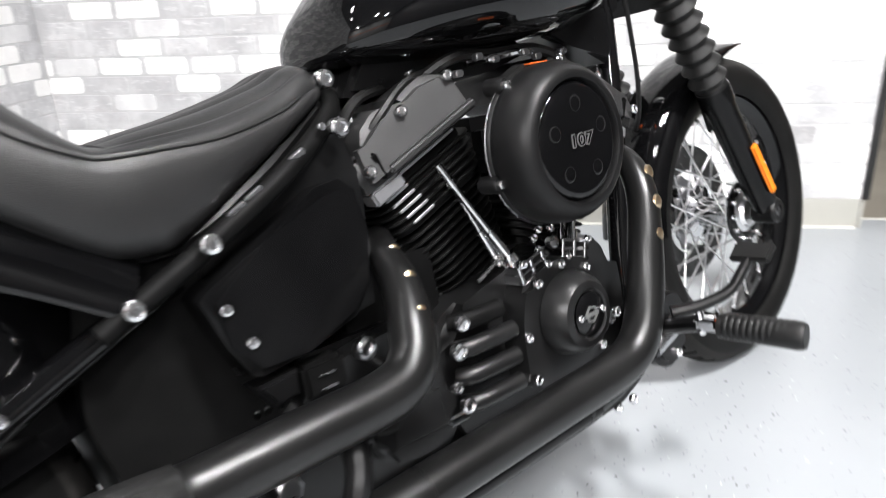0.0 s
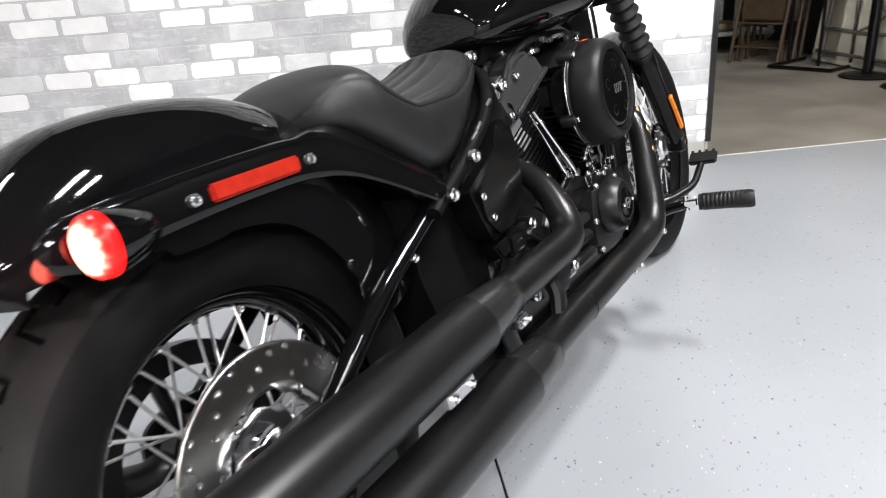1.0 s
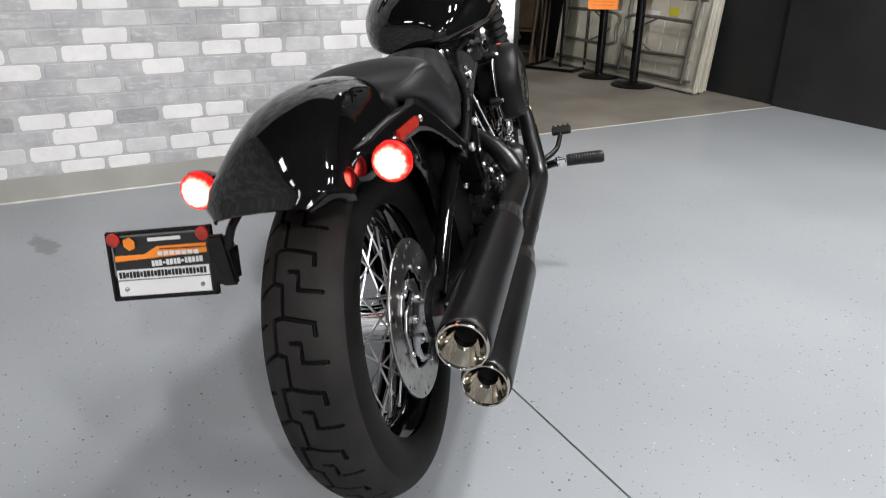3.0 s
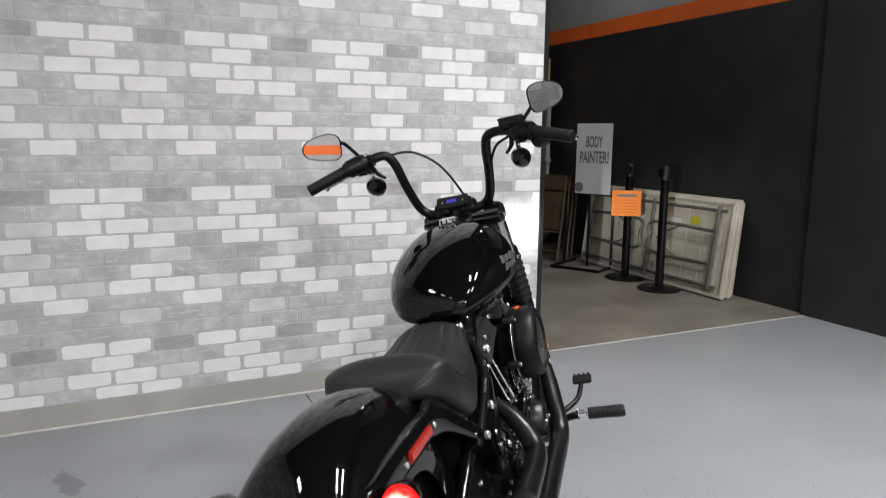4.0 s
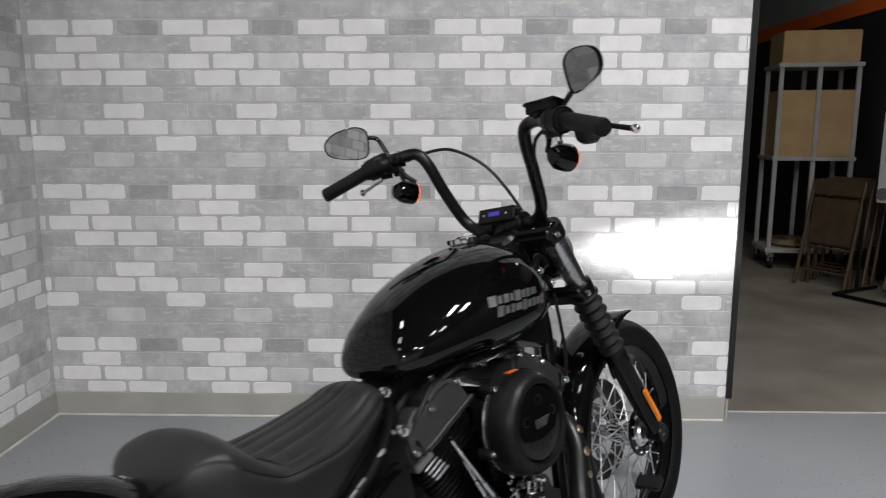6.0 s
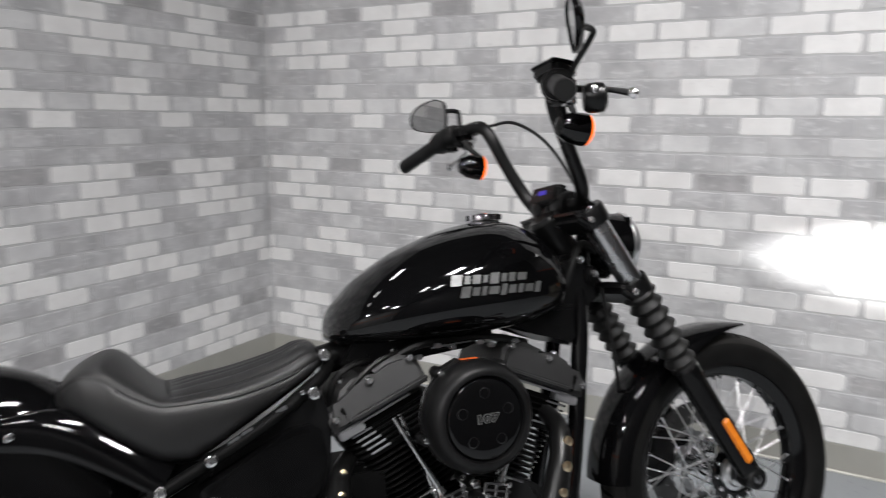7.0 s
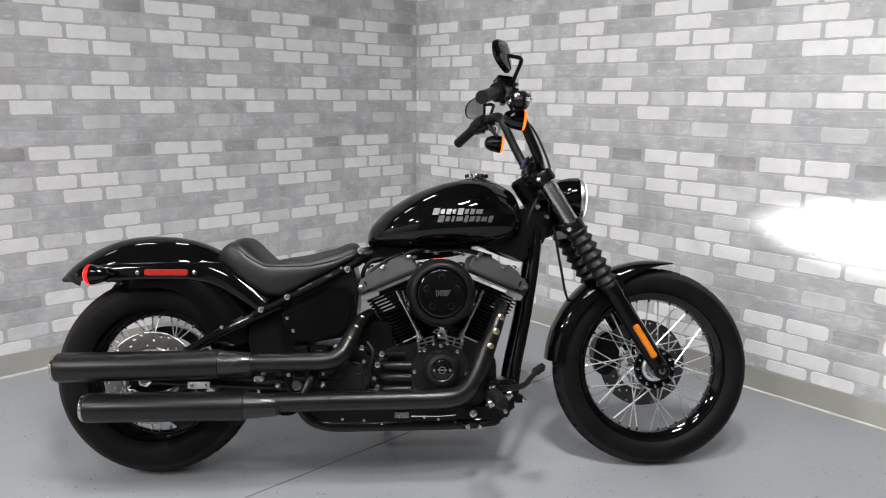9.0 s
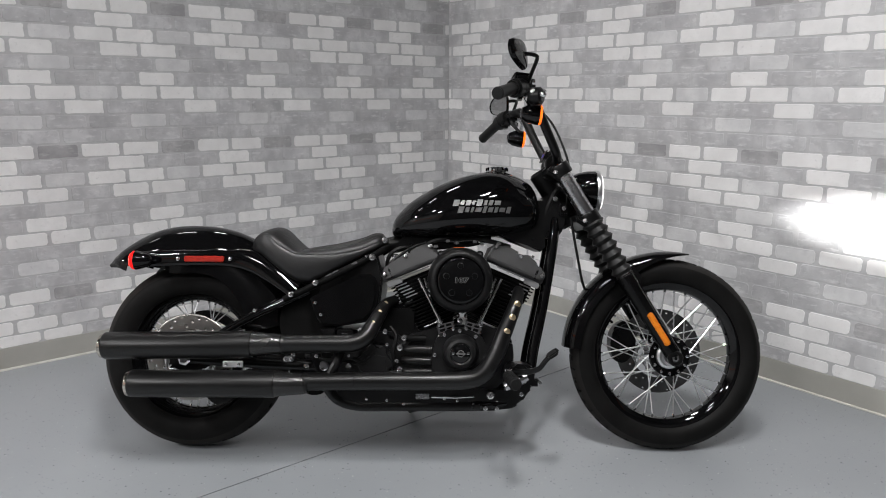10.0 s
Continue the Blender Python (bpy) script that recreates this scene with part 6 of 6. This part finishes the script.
part("clutch_cable", sweep([(1.14, BY + 0.225, 1.20), (1.165, BY + 0.17, 1.212), (1.195, BY + 0.11, 1.205), (1.235, BY + 0.045, 1.15), (1.27, BY + 0.0, 1.06), (1.29, -0.02, 0.97), (1.28, -0.03, 0.85)], 0.0042, 8, 6), SOFT, moto, "black clutch cable")
part("front_brake_hose", sweep([(1.29, -0.06, 0.80), (1.305, -0.055, 0.72), (1.322, -0.045, 0.64), (1.342, -0.02, 0.57), (1.40, 0.06, 0.48), (1.47, 0.09, 0.43)], 0.0045, 8, 6), SOFT, moto, "front brake hose")
part("loom", sweep([(1.20, -0.05, 0.80), (1.22, -0.06, 0.86), (1.25, -0.055, 0.90), (1.29, -0.05, 0.88)], 0.009, 8, 5), SOFT, moto)
horn = part("horn_bracket", block(0.03, 0.05, 0.04, 0.006, Matrix.Translation((1.262, -0.05, 0.83))), SATIN, moto)
bolt((1.262, -0.076, 0.832), horn, s=1.0)

# storage area -------------------------------------------------------------
PLASTIC = material("ivory_plastic", (0.52, 0.49, 0.4), (0.62, 0.59, 0.5), 0.5, scale=6, fine=120, bump=0.2)
LEGS = material("grey_tube", (0.14, 0.135, 0.12), (0.2, 0.19, 0.17), 0.4, 0.4, scale=10)
CARD = material("cardboard", (0.42, 0.28, 0.13), (0.5, 0.34, 0.17), 0.7, scale=5)
SHELFGREY = material("grey_shelf", (0.36, 0.36, 0.34), (0.44, 0.44, 0.42), 0.5, scale=8)
WOOD = material("dark_wood", (0.05, 0.033, 0.017), (0.085, 0.056, 0.03), 0.5, scale=9, fine=60, bump=0.2)
POSTER = material("poster_paper", (0.55, 0.56, 0.57), (0.62, 0.63, 0.64), 0.4, scale=3)
INK = material("grey_ink", (0.16, 0.16, 0.17), None, 0.5)
NEON = material("orange_paper", (0.9, 0.24, 0.02), (0.95, 0.28, 0.03), 0.6, scale=9)
YELLOW = material("yellow_label", (0.5, 0.45, 0.03), None, 0.6)


def folding_table():
    t = new("folding_table")
    bm = block(1.84, 0.045, 0.75, 0.02, Matrix.Translation((0, 0, 0.375)), 3)
    part("tabletop", bm, PLASTIC, t)
    bm = bmesh.new()
    for x in (-0.9, 0.9):
        block(0.03, 0.03, 0.75, 0.008, Matrix.Translation((x, -0.032, 0.375)), 2, bm)
    for z in (0.02, 0.73):
        block(1.84, 0.03, 0.035, 0.008, Matrix.Translation((0, -0.032, z)), 2, bm)
    part("rim", bm, PLASTIC, t)
    for k in range(9):
        for j in range(4):
            part("rib", block(0.16, 0.008, 0.13, 0.003, Matrix.Translation((-0.72 + 0.18 * k, -0.024, 0.12 + 0.17 * j))), PLASTIC, t)
    for x in (-0.78, 0.05, 0.78):
        part("crossbar", sweep([(x, -0.06, 0.06), (x, -0.06, 0.69)], 0.016, 8, 1), LEGS, t)
    for z in (0.08, 0.66):
        part("rail", sweep([(-0.85, -0.055, z), (0.85, -0.055, z)], 0.014, 8, 1), LEGS, t)
    for s in (-1, 1):
        for z in (0.25, 0.5):
            part("leg", sweep([(s * 0.78, -0.07, z), (s * 0.1, -0.075, z), (s * 0.06, -0.075, 0.375)], 0.014, 8, 4), LEGS, t)
        part("brace", sweep([(s * 0.4, -0.07, 0.25), (s * 0.15, -0.07, 0.375), (s * 0.4, -0.07, 0.5)], 0.008, 6, 3), LEGS, t)
    return tagged(t, "ivory plastic folding table on edge against the black wall", "table", "folding tables")


table = folding_table()
table.matrix_basis = Matrix.Translation((3.86, 4.53, 0)) @ Matrix.Rotation(radians(-91.5), 4, "Z") @ Matrix.Rotation(radians(-7), 4, "X")
copy_thing(table, Matrix.Translation((3.945, 4.55, 0)) @ Matrix.Rotation(radians(-91.5), 4, "Z") @ Matrix.Rotation(radians(-5), 4, "X"))
part("warning_label", block(0.1, 0.003, 0.06, 0, Matrix.Translation((0.52, -0.0315, 0.56))), YELLOW, table, "yellow warning label")
part("paper_label", block(0.14, 0.003, 0.05, 0, Matrix.Translation((0.3, -0.0315, 0.53))), WHITE, table, "white paper label")


def barrier_post():
    t = new("barrier_post")
    part("base", lathe([(0.001, 0), (0.17, 0), (0.172, 0.008), (0.16, 0.016), (0.05, 0.024), (0.04, 0.03)], 40, axis=(0, 0, 1)), SATIN, t)
    part("post", lathe([(0.034, 0.02), (0.034, 0.9)], 24, axis=(0, 0, 1)), GLOSS, t)
    part("head", lathe([(0.036, 0.87), (0.043, 0.875), (0.043, 0.975), (0.036, 0.985), (0.01, 0.987)], 24, axis=(0, 0, 1)), SOFT, t)
    part("belt_slot", block(0.02, 0.05, 0.06, 0.004, Matrix.Translation((-0.045, 0, 0.93))), SATIN, t)
    return tagged(t, "black belt barrier post on a round base", "barrier post", "barrier posts")


post = barrier_post()
post.matrix_basis = Matrix.Translation((3.66, 4.13, 0))
other = copy_thing(post, Matrix.Translation((3.70, 4.60, 0)) @ Matrix.Rotation(0.6, 4, "Z"))

notice = new("orange_notice")
part("sheet", block(0.24, 0.004, 0.215, 0.001), NEON, notice)
part("heading", block(0.16, 0.002, 0.02, 0, Matrix.Translation((0, -0.0031, 0.065))), INK, notice, "dark unreadable heading")
for k in range(5):
    part("line_of_print", block(0.18, 0.002, 0.005, 0, Matrix.Translation((0, -0.0031, 0.025 - 0.025 * k))), STRIPE, notice, "unreadable line of print")
notice.matrix_basis = Matrix.Translation((3.62, 4.53, 0.655)) @ Matrix.Rotation(radians(-32), 4, "Z")
tagged(notice, "bright orange printed notice hung on a barrier post", "sign")

easel = new("poster_stand")
part("poster", block(0.35, 0.01, 0.64, 0.002, Matrix.Translation((0.03, 0, 1.0))), POSTER, easel, "grey printed poster")
part("frame", sweep([(0.0, 0.015, 0.0), (0.0, 0.015, 1.3)], 0.013, 8, 1), SATIN, easel)
for s in (-1, 1):
    part("post", sweep([(s * 0.235, 0.012, 0.01), (s * 0.235, 0.012, 0.7)], 0.012, 8, 1), SATIN, easel)
    part("foot", sweep([(s * 0.235, -0.25, 0.014), (s * 0.235, 0.25, 0.014)], 0.013, 8, 1), SATIN, easel)
part("crosspiece", sweep([(-0.235, -0.25, 0.014), (0.235, -0.25, 0.014)], 0.013, 8, 1), SATIN, easel)
face = Matrix.Rotation(radians(90), 4, "X")
lettering("lettering", "BODY", 0.095, 0.001, INK, easel, Matrix.Translation((0.03, -0.0065, 1.15)) @ face @ Matrix.Diagonal((0.62, 1.45, 1, 1)), "", 0.0026)
lettering("lettering", "PAINTER!", 0.095, 0.001, INK, easel, Matrix.Translation((0.035, -0.0065, 1.01)) @ face @ Matrix.Diagonal((0.73, 1.57, 1, 1)), "", 0.0026)
part("emblem", lathe([(0.001, 0), (0.045, 0), (0.045, 0.002), (0.001, 0.002)], 24, (-0.105, -0.0055, 0.74), (0, -1, 0)), INK, easel, "plain dark round emblem")
easel.matrix_basis = Matrix.Translation((3.72, 5.18, 0)) @ Matrix.Rotation(radians(-62), 4, "Z")
tagged(easel, "poster in a black floor stand advertising a body painter", "sign stand")

shelf = new("shelf_unit")
for x in (-0.3, 0.0, 0.3):
    for y in (-0.2, 0.2):
        part("upright", block(0.035, 0.035, 1.62, 0.004, Matrix.Translation((x, y, 0.93))), SHELFGREY, shelf)
for z in (0.16, 0.95, 1.72):
    part("shelf", block(0.66, 0.46, 0.035, 0.004, Matrix.Translation((0, 0, z))), SHELFGREY, shelf)
for x in (-0.28, 0.28):
    for y in (-0.2, 0.2):
        part("caster", lathe([(0.02, -0.015), (0.055, -0.012), (0.055, 0.012), (0.02, 0.015)], 20, (x, y, 0.055), (1, 0, 0)), SOFT, shelf)
        part("caster_fork", block(0.04, 0.05, 0.09, 0.004, Matrix.Translation((x, y, 0.105))), STEEL, shelf)
shelf.matrix_basis = Matrix.Translation((3.66, 6.45, 0)) @ Matrix.Rotation(radians(-8), 4, "Z")
tagged(shelf, "grey metal shelf trolley carrying cardboard boxes", "shelf")
for x, z, w, h in ((0.0, 1.7375, 0.6, 0.26), (0.0, 0.9675, 0.58, 0.55)):
    b = part("cardboard_box", block(w, 0.4, h, 0.006, Matrix.Translation((0, 0, h / 2))), CARD)
    b.matrix_basis = shelf.matrix_basis @ Matrix.Translation((x, 0, z))
    part("tape", block(0.05, 0.402, 0.003, 0, Matrix.Translation((0, 0, h + 0.001))), PLASTIC, b)
    tagged(b, "brown cardboard box standing on the shelf trolley", "box", "boxes on the shelf")
pan = part("brass_bowl", lathe([(0.001, 0.0), (0.12, 0.0), (0.17, 0.03), (0.18, 0.07), (0.17, 0.07), (0.11, 0.012), (0.001, 0.01)], 32, axis=(0, 0, 1)), BRASS)
pan.matrix_basis = shelf.matrix_basis @ Matrix.Translation((-0.08, -0.02, 0.1775))
tagged(pan, "dull brass bowl on the lowest shelf", "bowl")


def folding_chair():
    t = new("folding_chair")
    for s in (-1, 1):
        part("front_leg", sweep([(s * 0.2, -0.06, 0.0), (s * 0.2, 0.0, 0.45), (s * 0.2, 0.04, 0.82)], 0.014, 8, 4), WOOD, t)
        part("rear_leg", sweep([(s * 0.17, 0.06, 0.0), (s * 0.17, 0.01, 0.42)], 0.013, 8, 2), WOOD, t)
    for z in (0.12, 0.3):
        part("stretcher", sweep([(-0.2, -0.04 + z * 0.1, z), (0.2, -0.04 + z * 0.1, z)], 0.009, 8, 1), WOOD, t)
    part("seat", block(0.36, 0.03, 0.36, 0.01, Matrix.Translation((0, 0.02, 0.5))), WOOD, t)
    part("backrest", block(0.4, 0.02, 0.12, 0.008, Matrix.Translation((0, 0.035, 0.76))), WOOD, t)
    return tagged(t, "folded brown chair leaning in a row by the black wall", "chair", "folded chairs")


chair = folding_chair()
chair.matrix_basis = Matrix.Translation((3.45, 5.55, 0)) @ Matrix.Rotation(radians(-60), 4, "Z") @ Matrix.Rotation(radians(-4), 4, "X")
for k in range(1, 4):
    copy_thing(chair, Matrix.Translation((3.45 + 0.11 * k, 5.55 + 0.09 * k, 0)) @ Matrix.Rotation(radians(-60 + 3 * k), 4, "Z") @ Matrix.Rotation(radians(-4), 4, "X"))

# bricks of the paper-faced walls ------------------------------------------
lay_bricks(main, brick_places(WALL_X, WALL_END, -0.51), Matrix.Translation((0, WALL_Y, 0)), lambda p: 0.5 < p[1] < 1.75)
lay_bricks(side_wall, brick_places(-1.55, WALL_Y, 0.83), Matrix.Translation((WALL_X, 0, 0)) @ Matrix.Rotation(radians(90), 4, "Z"), lambda p: p[0] > 0.3 and 0.6 < p[1] < 1.9)
